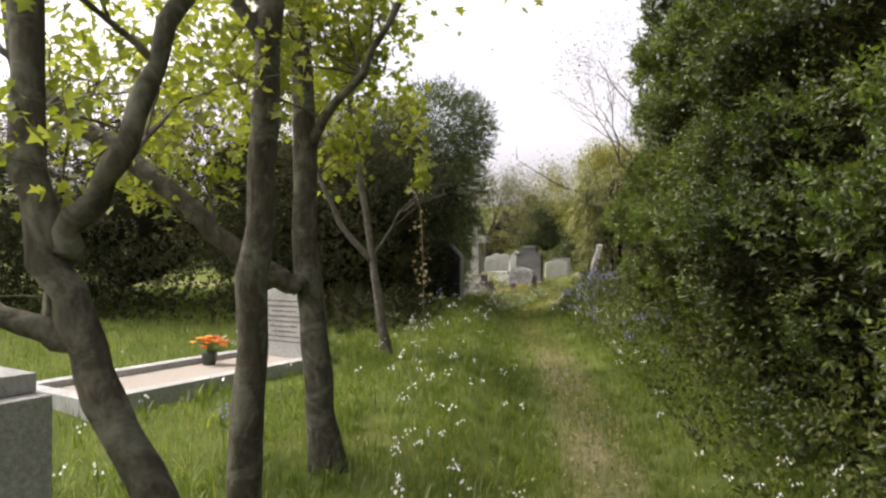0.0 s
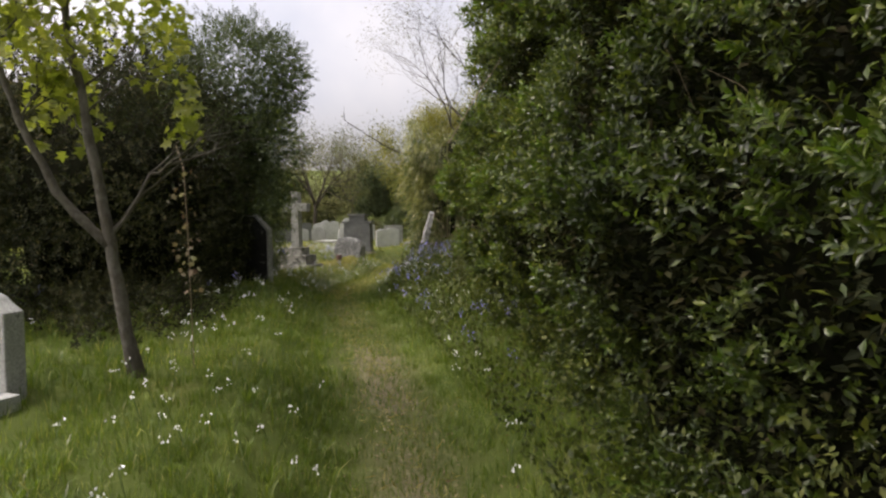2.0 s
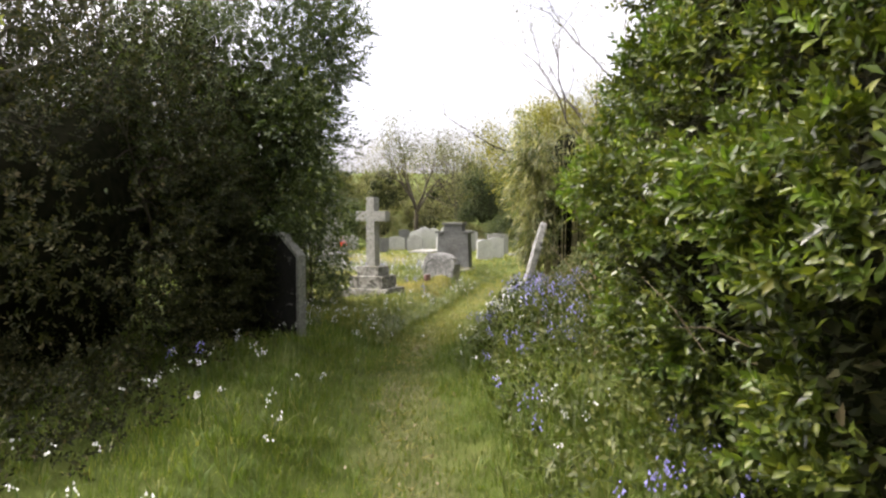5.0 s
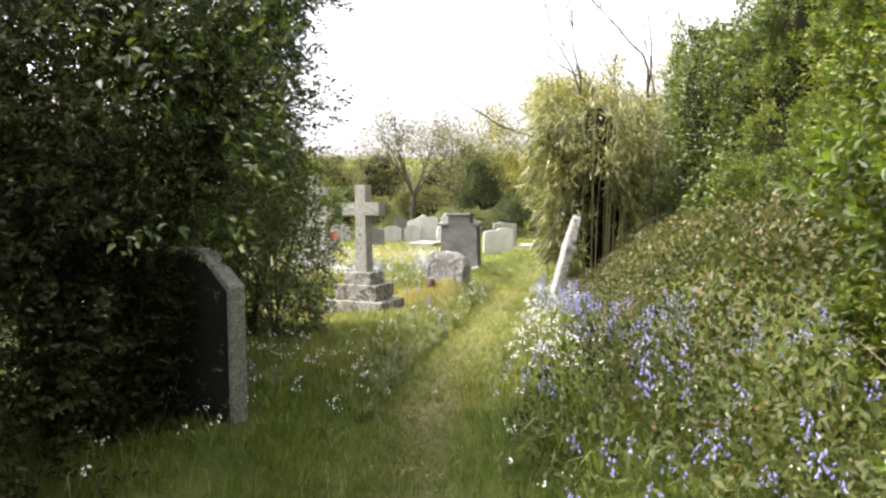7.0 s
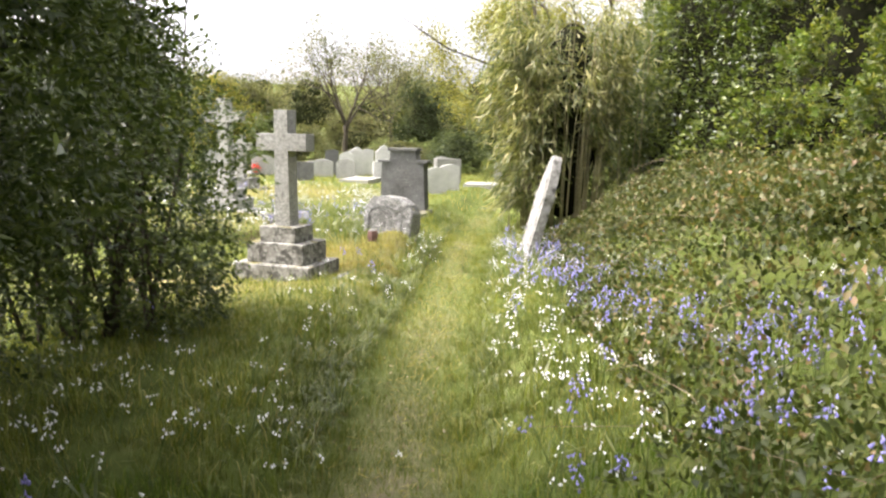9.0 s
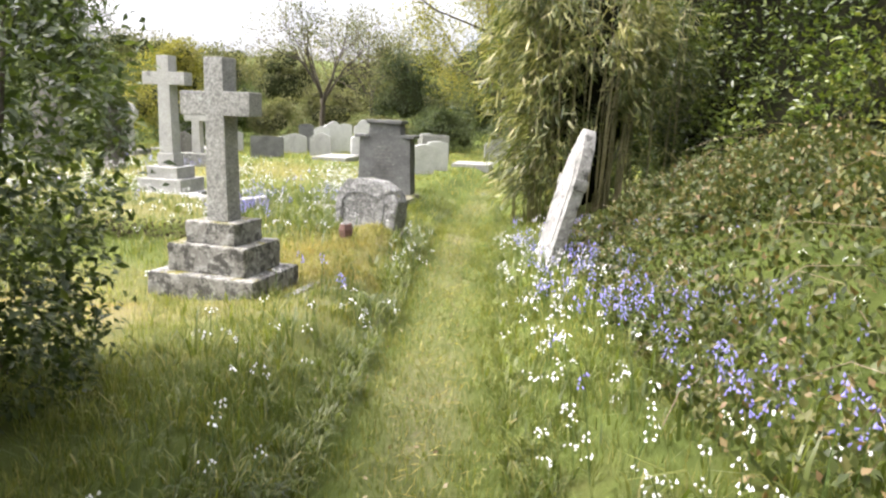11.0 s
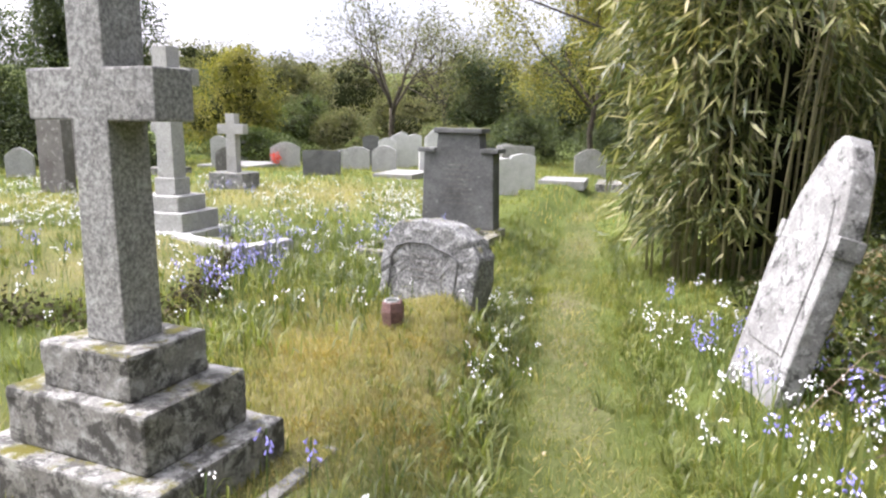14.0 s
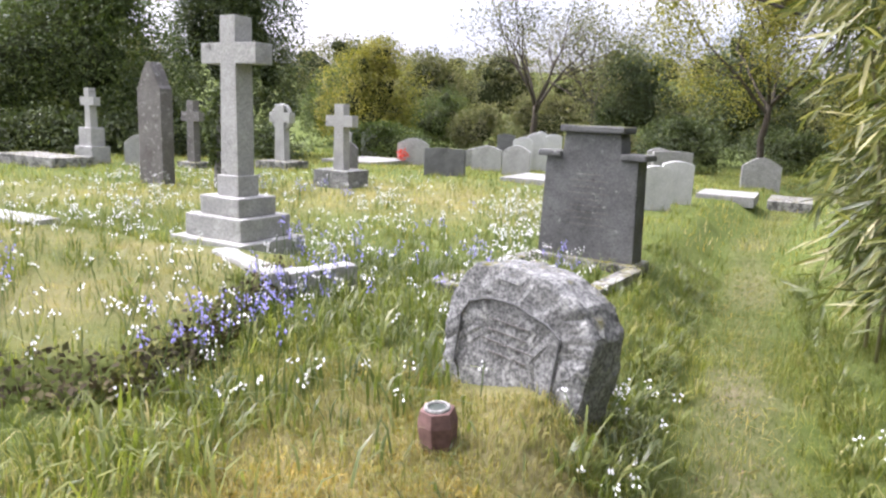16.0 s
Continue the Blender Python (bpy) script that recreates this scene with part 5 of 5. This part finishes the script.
for k in range(40):
    a, r = RNG.uniform(0, 6.3), RNG.uniform(0, 0.12)
    c = Vector((r * math.cos(a) * 1.25, r * math.sin(a), 0.13 + 0.09 * math.cos(r * 10) + RNG.uniform(-0.02, 0.02)))
    bloom = Shape()
    for q in range(6):
        g = q * math.pi / 3
        u = Vector((math.cos(g), math.sin(g), 0.5)) * 0.036
        w = Vector((-math.sin(g), math.cos(g), 0)) * 0.014
        bloom.add([c, c + u * 0.6 + w, c + u, c + u * 0.6 - w], [(0, 1, 2, 3)])
    head = part("bloom", bloom, (M_RED, M_ORANGE, M_ORANGE)[k % 3], posy)
    part("flower_stem", Shape().tube([(0, 0, 0.09), c], [0.003, 0.002], 4), M_STALK, head)

urn = thing("grave_vase", "red clay hexagonal grave vase in dry grass", "vase", 1.93, 19.12, None, 3, -4, 10)
part("vase_body", Shape().tube([(0, 0, -0.06), (0, 0, 0.0), (0, 0, 0.10), (0, 0, 0.155)], [0.062, 0.068, 0.078, 0.066], 6), M_CLAY, urn, bevel=0.004)
part("metal_rim", Shape().tube([(0.042 * math.cos(a), 0.042 * math.sin(a), 0.158) for a in np.linspace(0, 2 * math.pi, 19)], [0.008] * 19, 6), M_GRANITE, urn, "grey metal rim")
part("hole_shade", Shape().tube([(0, 0, 0.150), (0, 0, 0.1565)], [0.038, 0.038], 14), M_POT, urn, "dark disc for the shade inside the vase")

plinth = thing("grave_kerb", "lichened pale kerb stones below the tall cross", "grave", 0.60, 21.12, 0.10, 0, 0, 136)
part("kerb", Shape().box(-0.075, 0.86, -0.08, 0.08, -0.1, 0.37), M_PALE, plinth, bevel=0.02, cuts=3, rough=0.014)
part("kerb", Shape().box(-0.075, 0.085, -0.62, -0.083, -0.1, 0.35), M_PALE, plinth, bevel=0.02, cuts=3, rough=0.014)
edge = thing("ivy_edge", "dark ivy and soil along the raised grave's edge", "ivy", 0.5, 19.5, kind="stuff")
n = 2600
q = RNG.uniform(0, 1, n)
ex = np.where(q < 0.45, RNG.uniform(-2.2, 0.6, n), 0.62 + 0.05 * RNG.normal(0, 1, n))
ey = np.where(q < 0.45, 19.28 + 0.12 * ex + RNG.normal(0, 0.06, n), RNG.uniform(19.35, 21.5, n))
ep = np.stack([ex, ey, ground_z(ex, ey) + RNG.uniform(0.0, 0.09, n)], 1) - np.array(edge.location)
foliage("foliage", ep, np.tile(np.array([[0.5, -0.6, 0.3]]), (n, 1)), 0.04, M_SOILLEAF, edge, 0.7, 0.8)
strip = thing("kerb_stone", "worn narrow kerb stone half sunk in dry grass", "grave", 1.46, 17.35, gz(1.46, 17.35) - 0.015, 0, 0, 62)
part("kerb", Shape().box(-0.30, 0.34, -0.035, 0.035, -0.1, 0.045), M_STEPS, strip, bevel=0.012, cuts=3, rough=0.01)
ledger = thing("ledger_stone", "flat pale ledger stone lying in the turf", "grave", -2.0, 22.1, None, 0, 0, -20)
part("slab", Shape().box(-0.75, 0.4, -0.14, 0.16, -0.1, 0.07), M_PALE, ledger, bevel=0.015)
for x, y, w, d, m, lab in [(-6.3, 28.6, 1.7, 0.8, M_STEPS, "low grey chest tomb among the crosses"), (-1.6, 34.6, 1.5, 2.0, M_GRANITE, "grey kerbed grave in front of the hedgerow"), (2.6, 30.8, 0.9, 1.5, M_GRANITE, "grey kerbed grave beside low headstones"), (6.2, 30.3, 1.0, 1.2, M_GRANITE, "grey low grave slab beside the path"), (7.8, 31.5, 0.8, 1.4, M_STEPS, "dark kerbed grave before the round headstone")]:
    g = thing("low_grave", lab, "grave", x, y, None, 0, 0, -22)
    part("slab", Shape().box(-w / 2, w / 2, -d / 2, d / 2, -0.1, 0.09 if m is not M_STEPS else 0.2), m, g, bevel=0.015)
red = thing("red_flowers", "small bunch of red flowers before a headstone", "flowers", -0.75, 34.75)
rp, ro = blob_points(160, (0, 0, 0.26), (0.13, 0.1, 0.15), 0.2, 3.0, 0.8)
foliage("petals", rp, ro, 0.05, M_RED, red, 0.8)
ivy = thing("ivy_pillar", "ivy-covered stone stump beside the tall cross", "ivy", -1.9, 26.3)
part("stump", Shape().tube([(0, 0, -0.1), (0, 0, 0.5), (0, 0, 1.35)], [0.2, 0.17, 0.09], 8), M_BROWNSTONE, ivy, bevel=0.01)
ip, io = blob_points(2200, (0, 0, 0.8), (0.27, 0.25, 0.72), 0.25, 3.0, 0.3)
foliage("foliage", ip, io, 0.06, M_FARDARK, ivy, 0.9, 0.5)


# ---- grass and flowers ----
def blades(name, label, x, y, height, width, material, bend=0.5, kind="stuff", curved=False):
    n = len(x)
    z = ground_z(x, y) - 0.012
    a = RNG.uniform(0, 2 * np.pi, n)
    h = height * RNG.uniform(0.55, 1.25, n)
    lean = RNG.uniform(0.1, 1.0, n) * bend
    dx, dy = np.cos(a), np.sin(a)
    w = width * RNG.uniform(0.7, 1.3, n) / 2
    sx, sy = -dy * w, dx * w
    b = np.stack([x, y, z], 1)
    side = np.stack([sx, sy, np.zeros(n)], 1)
    d = np.stack([dx, dy, np.zeros(n)], 1)
    up = np.array([0, 0, 1.0])
    e = b + d * (h * lean * 0.85)[:, None] + up * (h * (1.0 - 0.45 * lean ** 2))[:, None]
    if curved:
        m = b + d * (h * lean * 0.28)[:, None] + up * (h * (0.62 - 0.1 * lean))[:, None]
        v = np.stack([b - side, b + side, m + side * 0.8, m - side * 0.8, e], 1).reshape(-1, 3)
        i = np.arange(n)[:, None] * 5
        f = np.concatenate([i + np.array([[0, 1, 2]]), i + np.array([[0, 2, 3]]), i + np.array([[3, 2, 4]])], 1).reshape(-1, 3)
    else:
        v = np.stack([b - side * 1.3, b + side * 1.3, e], 1).reshape(-1, 3)
        f = np.arange(n * 3).reshape(-1, 3)
    ob = big_mesh(name, v, f, 3, material)
    return tagged(ob, label, "grass", kind=kind)


def clear_of(x, y):
    """Keeps growth out of the stones' footprints."""
    ok = np.ones(len(x), bool)
    for cx, cy, r in [(0.86, 17.6, 0.40), (2.2, 19.72, 0.24), (2.93, 23.2, 0.42), (0.05, 22.1, 0.55), (-1.9, 5.6, 0.55), (-1.6, 6.1, 0.5), (-2.2, 5.1, 0.5)]:
        ok &= (x - cx) ** 2 + (y - cy) ** 2 > r * r
    return ok


def scatter(n, x0, x1, y0, y1, chance):
    x, y = settle(n, x0, x1, y0, y1)
    p = np.stack([x, y, np.zeros(n)], 1)
    ok = (RNG.uniform(0, 1, n) < chance(x, y, path_off(x, y), p)) & clear_of(x, y)
    return x[ok], y[ok]


def short_chance(x, y, d, p):
    shade = (x < -0.3) & (y > 7.5) & (y < 11.5)
    tufted = np.clip(0.5 + 0.95 * wave(p, 6.5, 61.0) + 0.35 * wave(p, 1.4, 63.0), 0.12, 1)
    return tufted * np.clip(1.0 - 0.96 * np.exp(-((d + 0.10 * wave(p, 2.7, 33.0)) / 0.27) ** 4) * np.clip(0.75 + 0.5 * wave(p, 1.9, 37.0), 0, 1), 0, 1) * np.where(shade, 0.3, 1.0) * (1 - 0.88 * dry_patch(x, y, p))


def near_path(n, y0, y1, reach):
    """Points that thin out away from the path."""
    y = RNG.uniform(y0, y1, n)
    x = np.interp(y, PATH_Y, PATH_X) + reach[0] + (reach[1] - reach[0]) * RNG.uniform(0, 1, n)
    p = np.stack([x, y, np.zeros(n)], 1)
    ok = (RNG.uniform(0, 1, n) < short_chance(x, y, path_off(x, y), p)) & clear_of(x, y)
    return x[ok], y[ok]


x, y = near_path(230000, 1.4, 12.5, (-2.0, 1.2))
blades("short_grass", "short green meadow grass beside the path", x, y, 0.085, 0.0046, M_FRESHGRASS, 1.1)
x, y = scatter(60000, -5, 3.0, 1.0, 12.5, lambda x, y, d, p: (d < -1.9) * 1.0)
blades("short_grass", "short green meadow grass", x, y, 0.10, 0.006, M_FRESHGRASS, 0.9)
x, y = near_path(230000, 12.5, 22.0, (-2.6, 1.3))
blades("short_grass", "short green meadow grass beside the path", x, y, 0.08, 0.0046, M_GRASS, 1.1)
x, y = scatter(70000, -4.5, 5.5, 15, 25, lambda x, y, d, p: short_chance(x, y, d, p) * ((d < -2.2) | (y > 21)))
blades("short_grass", "short green meadow grass", x, y, 0.085, 0.006, M_GRASS, 1.0)
x, y = scatter(70000, -9, 12, 24, 44, short_chance)
blades("short_grass", "far green meadow grass", x, y, 0.12, 0.014, M_GRASS, 0.9)
x, y = scatter(26000, -9, 12, 25, 41, lambda x, y, d, p: np.clip(0.4 + 0.6 * wave(p, 0.9, 3.0), 0.1, 1))
blades("dry_grass", "pale tired grass between the far graves", x, y, 0.12, 0.013, M_DRY, 1.1)
along = RNG.uniform(1.0, 32, 70000)
px_ = np.interp(along, PATH_Y, PATH_X) + RNG.normal(0, 0.19, len(along))
ok = RNG.uniform(0, 1, len(along)) > 0.55 * wear_at(px_, along)
blades("trodden_grass", "pale flattened grass on the trodden path", px_[ok], along[ok], 0.045, 0.0065, M_PATHGRASS, 1.4)
along = RNG.uniform(1.5, 24, 2600)
px_ = np.interp(along, PATH_Y, PATH_X) + RNG.normal(0, 0.15, len(along))
straw = np.stack([px_, along, ground_z(px_, along) + 0.022], 1)
tagged(foliage("fallen_straw", straw, np.tile(np.array([[0.0, 0.0, 0.0]]), (len(straw), 1)) + np.array([[0.6, 0.3, 0.0]]), 0.07, M_DRY, None, 0.09, 0.9, 0.0), "bleached straw trodden into the path", "straw", kind="stuff")
x, y = scatter(190000, -3.5, 3.2, 15.5, 29, lambda x, y, d, p: dry_patch(x, y, p))
blades("dry_grass", "straw-coloured dry grass on the grave mounds", x, y, 0.045, 0.0048, M_DRY, 1.3)
x, y = scatter(26000, 0.5, 2.9, 17.3, 20.0, lambda x, y, d, p: smooth_step(0.35, 0.6, np.abs(d)) * np.clip(0.25 + dry_patch(x, y, p), 0, 1))
blades("dry_grass", "matted dry grass round the clay vase", x, y, 0.075, 0.0046, M_DRY, 1.6, curved=True)
x, y = scatter(7000, -0.6, 2.9, 17.3, 20.6, lambda x, y, d, p: smooth_step(0.35, 0.6, np.abs(d)) * np.clip(0.3 + 0.6 * wave(p, 2.2, 31.0), 0.05, 1))
blades("short_grass", "green grass growing through the dry turf", x, y, 0.10, 0.005, M_GRASS, 1.2, curved=True)


def lush_chance(x, y, d, p):
    return smooth_step(0.34, 0.55, np.abs(d)) * np.clip(0.5 + 0.9 * wave(p, 1.5, 6.0) + 0.5 * np.exp(-((np.abs(d) - 0.55) / 0.14) ** 2), 0.08, 1) * (1 - dry_patch(x, y, p))


x, y = scatter(60000, -4, 4.2, 1.0, 24, lambda x, y, d, p: lush_chance(x, y, d, p) * (0.3 + 0.7 * smooth_step(7.0, 10.0, y)))
blades("tall_grass", "lush taller grass and flower leaves beside the path", x, y, 0.15, 0.007, M_LUSH, 1.3, curved=True)


def tufts(name, label, x, y, blades_each, height, width, material):
    """Tussocks: blades that rise from one foot and arch over to all sides."""
    n = len(x) * blades_each
    k = np.repeat(np.arange(len(x)), blades_each)
    h = (height * RNG.uniform(0.6, 1.3, len(x)))[k] * RNG.uniform(0.5, 1.2, n)
    a = RNG.uniform(0, 2 * np.pi, n)
    arch = RNG.uniform(0.25, 1.25, n)
    d = np.stack([np.cos(a), np.sin(a), np.zeros(n)], 1)
    side = np.stack([-np.sin(a), np.cos(a), np.zeros(n)], 1) * (width * RNG.uniform(0.6, 1.3, n) / 2)[:, None]
    foot = np.stack([x[k], y[k], ground_z(x, y)[k] - 0.01], 1) + d * RNG.uniform(0, 0.035, n)[:, None]
    up = np.array([0, 0, 1.0])
    p1 = foot + d * (h * arch * 0.22)[:, None] + up * (h * 0.48)[:, None]
    p2 = foot + d * (h * arch * 0.60)[:, None] + up * (h * (0.86 - 0.12 * arch))[:, None]
    p3 = foot + d * (h * arch * 1.05)[:, None] + up * (h * (1.05 - 0.5 * arch))[:, None]
    v = np.stack([foot - side * 0.7, foot + side * 0.7, p1 + side, p1 - side, p2 + side * 0.8, p2 - side * 0.8, p3], 1).reshape(-1, 3)
    i = np.arange(n)[:, None] * 7
    f = np.concatenate([i + np.array([[q]]).reshape(1, 3) for q in ((0, 1, 2), (0, 2, 3), (3, 2, 4), (3, 4, 5), (5, 4, 6))], 1).reshape(-1, 3)
    return tagged(big_mesh(name, v, f, 3, material), label, "grass", kind="stuff")


def verge_chance(x, y, d, p):
    edge = np.exp(-((np.abs(d) - 0.46) / 0.15) ** 2) * (0.35 + 0.65 * smooth_step(11.0, 14.0, y))
    wild = smooth_step(0.5, 0.8, np.abs(d)) * np.clip(wave(p, 1.7, 41.0) + 0.15, 0, 1)
    return np.clip((edge * np.clip(0.6 + wave(p, 3.0, 13.0), 0.1, 1) + 0.55 * wild) * (1 - dry_patch(x, y, p)), 0, 1)


x, y = scatter(14000, -2.2, 3.0, 1.2, 12.5, verge_chance)
tufts("grass_tussocks", "loose tussocks of fresh green grass", x, y, 9, 0.12, 0.0055, M_FRESHGRASS)
x, y = scatter(18000, -3.0, 5.2, 12.5, 24, verge_chance)
tufts("grass_tussocks", "loose tussocks of fresh green grass", x, y, 9, 0.12, 0.006, M_GRASS)
along = RNG.uniform(13.0, 24.0, 900)
side = np.where(RNG.uniform(0, 1, 900) < 0.62, -1.0, 1.0)
x = np.interp(along, PATH_Y, PATH_X) + side * (0.44 + 0.10 * RNG.normal(0, 1, 900) ** 2)
tufts("grass_tussocks", "darker grass tussocks along the edge of the path", x, along, 10, 0.12, 0.007, M_LUSH)
along = RNG.uniform(16.6, 20.2, 48)
x = np.interp(along, PATH_Y, PATH_X) - RNG.uniform(0.36, 0.62, 48)
tufts("leek_leaves", "arching strap leaves of wild leek beside the path", x, along, 12, 0.22, 0.010, M_LUSH)
LEEK_X, LEEK_Y = x, along
x, y = scatter(3600, -2.5, 5.2, 8.0, 24, lambda x, y, d, p: verge_chance(x, y, d, p) * np.clip(0.4 + wave(p, 2.6, 2.0), 0, 1))
tufts("leek_leaves", "arching strap leaves of white-flowered wild leek", x, y, 10, 0.20, 0.009, M_LUSH)
x, y = scatter(5000, 0.9, 2.7, 17.6, 20.2, lambda x, y, d, p: dry_patch(x, y, p) * smooth_step(0.05, 0.35, wave(p, 2.6, 51.0)) * smooth_step(0.35, 0.6, np.abs(d)))
tufts("orange_moss", "orange moss and withered stalks on the grave mound", x, y, 8, 0.035, 0.005, M_MOSS)


def flower_mesh(name, label, x, y, kind, lift=0.0):
    """Many small flowers: a stalk each, with drooping bells in a loose head (white) or along one side (blue)."""
    n = len(x)
    white = kind == "white"
    tall = RNG.uniform(0.09, 0.22, n) if white else RNG.uniform(0.22, 0.36, n)
    tall = tall + lift
    z = ground_z(x, y)
    lean = RNG.normal(0, 0.05, (n, 2))
    foot = np.stack([x, y, z], 1)
    tip = np.stack([x + lean[:, 0], y + lean[:, 1], z + tall], 1)
    w = np.array([[0.0025, 0, 0]])
    u = np.array([[0, 0.0025, 0]])
    v = np.stack([foot - w, foot + w, tip + w, tip - w, foot - u, foot + u, tip + u, tip - u], 1).reshape(-1, 3)
    i = np.arange(n)[:, None] * 8
    f = np.concatenate([i + np.array([[0, 1, 2, 3]]), i + np.array([[4, 5, 6, 7]])], 1).reshape(-1, 4)
    t = new(name)
    tagged(t, label, "flowers", kind="stuff")
    big_mesh("stalks", v, f, 4, M_STALK, t)
    bells = 5 if white else 8
    k = np.repeat(np.arange(n), bells)
    m = len(k)
    a = RNG.uniform(0, 2 * np.pi, m)
    r = RNG.uniform(0.006, 0.028, m) if white else RNG.uniform(0.008, 0.026, m)
    drop = RNG.uniform(-0.02, 0.022, m) if white else np.tile(np.linspace(0.0, 0.075, bells), n) * RNG.uniform(0.8, 1.1, m)
    c = tip[k] + np.stack([np.cos(a) * r, np.sin(a) * r, -drop], 1)
    way = np.stack([np.cos(a) * 0.5, np.sin(a) * 0.5, -np.ones(m)], 1) + RNG.normal(0, 0.25, (m, 3))
    way = unit(way)
    s1 = unit(np.cross(way, RNG.normal(0, 1, (m, 3))))
    s2 = np.cross(way, s1)
    L = (RNG.uniform(0.011, 0.018, m) if white else RNG.uniform(0.015, 0.022, m))[:, None]
    W = L * (0.40 if white else 0.34)
    rows = [c]
    for q in range(4):
        g = q * math.pi / 2
        rows.append(c + way * L + (s1 * math.cos(g) + s2 * math.sin(g)) * W)
    v = np.stack(rows, 1).reshape(-1, 3)
    i = np.arange(m)[:, None] * 5
    f = np.concatenate([i + np.array([[0, 1, 2]]), i + np.array([[0, 2, 3]]), i + np.array([[0, 3, 4]]), i + np.array([[0, 4, 1]])], 1).reshape(-1, 3)
    big_mesh("petals", v, f, 3, M_WHITE if white else M_BLUE, t, smooth=False)
    return t


def white_chance(x, y, d, p):
    side = smooth_step(0.42, 0.62, np.abs(d)) * np.exp(-np.clip(np.abs(d) - 0.7, 0, 9) / 0.9)
    patch = 0.8 * np.exp(-(((x - 0.3) / 0.55) ** 2 + ((y - 12.9) / 0.8) ** 2))
    side = side * (1 - 0.75 * smooth_step(0.0, -0.3, d) * smooth_step(13.8, 14.6, y) * smooth_step(18.8, 18.2, y))
    return patch * np.clip(wave(p, 3.0, 4.0) + 0.6, 0, 1) + side * np.clip(0.8 * wave(p, 2.6, 2.0) + 0.3, 0.04, 1) * (1 - dry_patch(x, y, p)) * (0.5 + 0.5 * smooth_step(11, 13, y) + 0.5 * smooth_step(0.3, 0.5, d) * smooth_step(11, 13, y))


x, y = scatter(11000, -3.0, 5.0, 1.5, 20, white_chance)
flower_mesh("white_flowers", "white bell flowers standing in the long grass", x, y, "white")
pick = RNG.integers(len(LEEK_X), size=36)
flower_mesh("white_flowers", "white bell flowers among leek leaves by the path", LEEK_X[pick] + RNG.normal(0, 0.05, 36), LEEK_Y[pick] + RNG.normal(0, 0.05, 36), "white")
x, y = RNG.normal(3.72, 0.2, 80), RNG.normal(17.7, 0.55, 80)
flower_mesh("white_flowers", "white bell flowers crowded before the leaning headstone", x, y, "white")
x, y = scatter(6500, -4.0, 2.8, 19.3, 28, lambda x, y, d, p: np.clip(0.8 * wave(p, 2.1, 5.0) + 0.25, 0.05, 1) * (1 - dry_patch(x, y, p)) * smooth_step(0.4, 0.7, np.abs(d)))
flower_mesh("white_flowers", "white bell flowers spread between the graves", x, y, "white")
x, y = scatter(4200, 1.2, 5.0, 5.0, 19.5, lambda x, y, d, p: smooth_step(0.5, 0.9, d) * smooth_step(2.6, 1.6, d) * np.clip(wave(p, 2.2, 12.0) + 0.1, 0, 1) * smooth_step(5.0, 9.0, y))
flower_mesh("bluebells", "bluebells clustered on the bank below the brambles", x, y, "blue")
x, y = scatter(4500, -2.0, 2.2, 2.0, 26, lambda x, y, d, p: smooth_step(-0.5, -0.9, d) * np.clip(wave(p, 1.1, 16.0) - 0.15, 0, 1) * (0.25 + smooth_step(19, 21, y)))
flower_mesh("bluebells", "bluebells scattered in the grass between graves", x, y, "blue")
x, y = scatter(1000, -1.5, 2.6, 19.2, 23.5, lambda x, y, d, p: np.clip(np.exp(-((x - 0.75) / 0.35) ** 2) * smooth_step(22.0, 20.5, y) + np.exp(-(((x - 1.6) / 0.9) ** 2 + ((y - 21.8) / 0.5) ** 2)), 0, 1) * np.clip(wave(p, 2.6, 21.0) + 0.45, 0, 1))
flower_mesh("bluebells", "bluebells along the edge of the raised grave", x, y, "blue")
x, y = scatter(13000, 1.4, 5.0, 7.5, 19.0, lambda x, y, d, p: smooth_step(0.55, 0.9, d) * smooth_step(2.4, 1.6, d) * np.clip(wave(p, 2.4, 17.0) + 0.3, 0, 1))
blades("strap_leaves", "long strap leaves of bluebells on the bank", x, y, 0.27, 0.016, M_LUSH, 1.3, curved=True)
along = RNG.uniform(2.0, 20.0, 1500)
litter_x = np.interp(along, PATH_Y, PATH_X) + RNG.normal(0, 0.28, len(along))
keep = RNG.uniform(0, 1, len(along)) < 0.25 + 0.75 * smooth_step(8.0, 5.0, along)
litter = np.stack([litter_x[keep], along[keep], ground_z(litter_x[keep], along[keep]) + 0.02], 1)
tagged(foliage("leaf_litter", litter, np.tile(np.array([[0.3, 0.1, 0.05]]), (len(litter), 1)), 0.03, M_LITTER, None, 0.5, 0.8, 0.0), "small dry fallen leaves on the path", "leaf litter", kind="stuff")
x, y = scatter(800, 2.0, 4.2, 9.3, 13.5, lambda x, y, d, p: smooth_step(0.8, 1.1, d) * smooth_step(2.6, 2.0, d) * np.clip(1.4 * wave(p, 2.8, 25.0), 0, 1))
flower_mesh("bluebells", "tall bluebells growing through the weeds on the bank", x, y, "blue", 0.22)
x, y = scatter(9000, 0.6, 2.1, 18.6, 22.5, lambda x, y, d, p: np.clip(wave(p, 2.2, 19.0) + 0.5, 0, 1) * (1 - dry_patch(x, y, p)))
blades("strap_leaves", "lush strap leaves of wild flowers between graves", x, y, 0.2, 0.013, M_LUSH, 1.3, curved=True)
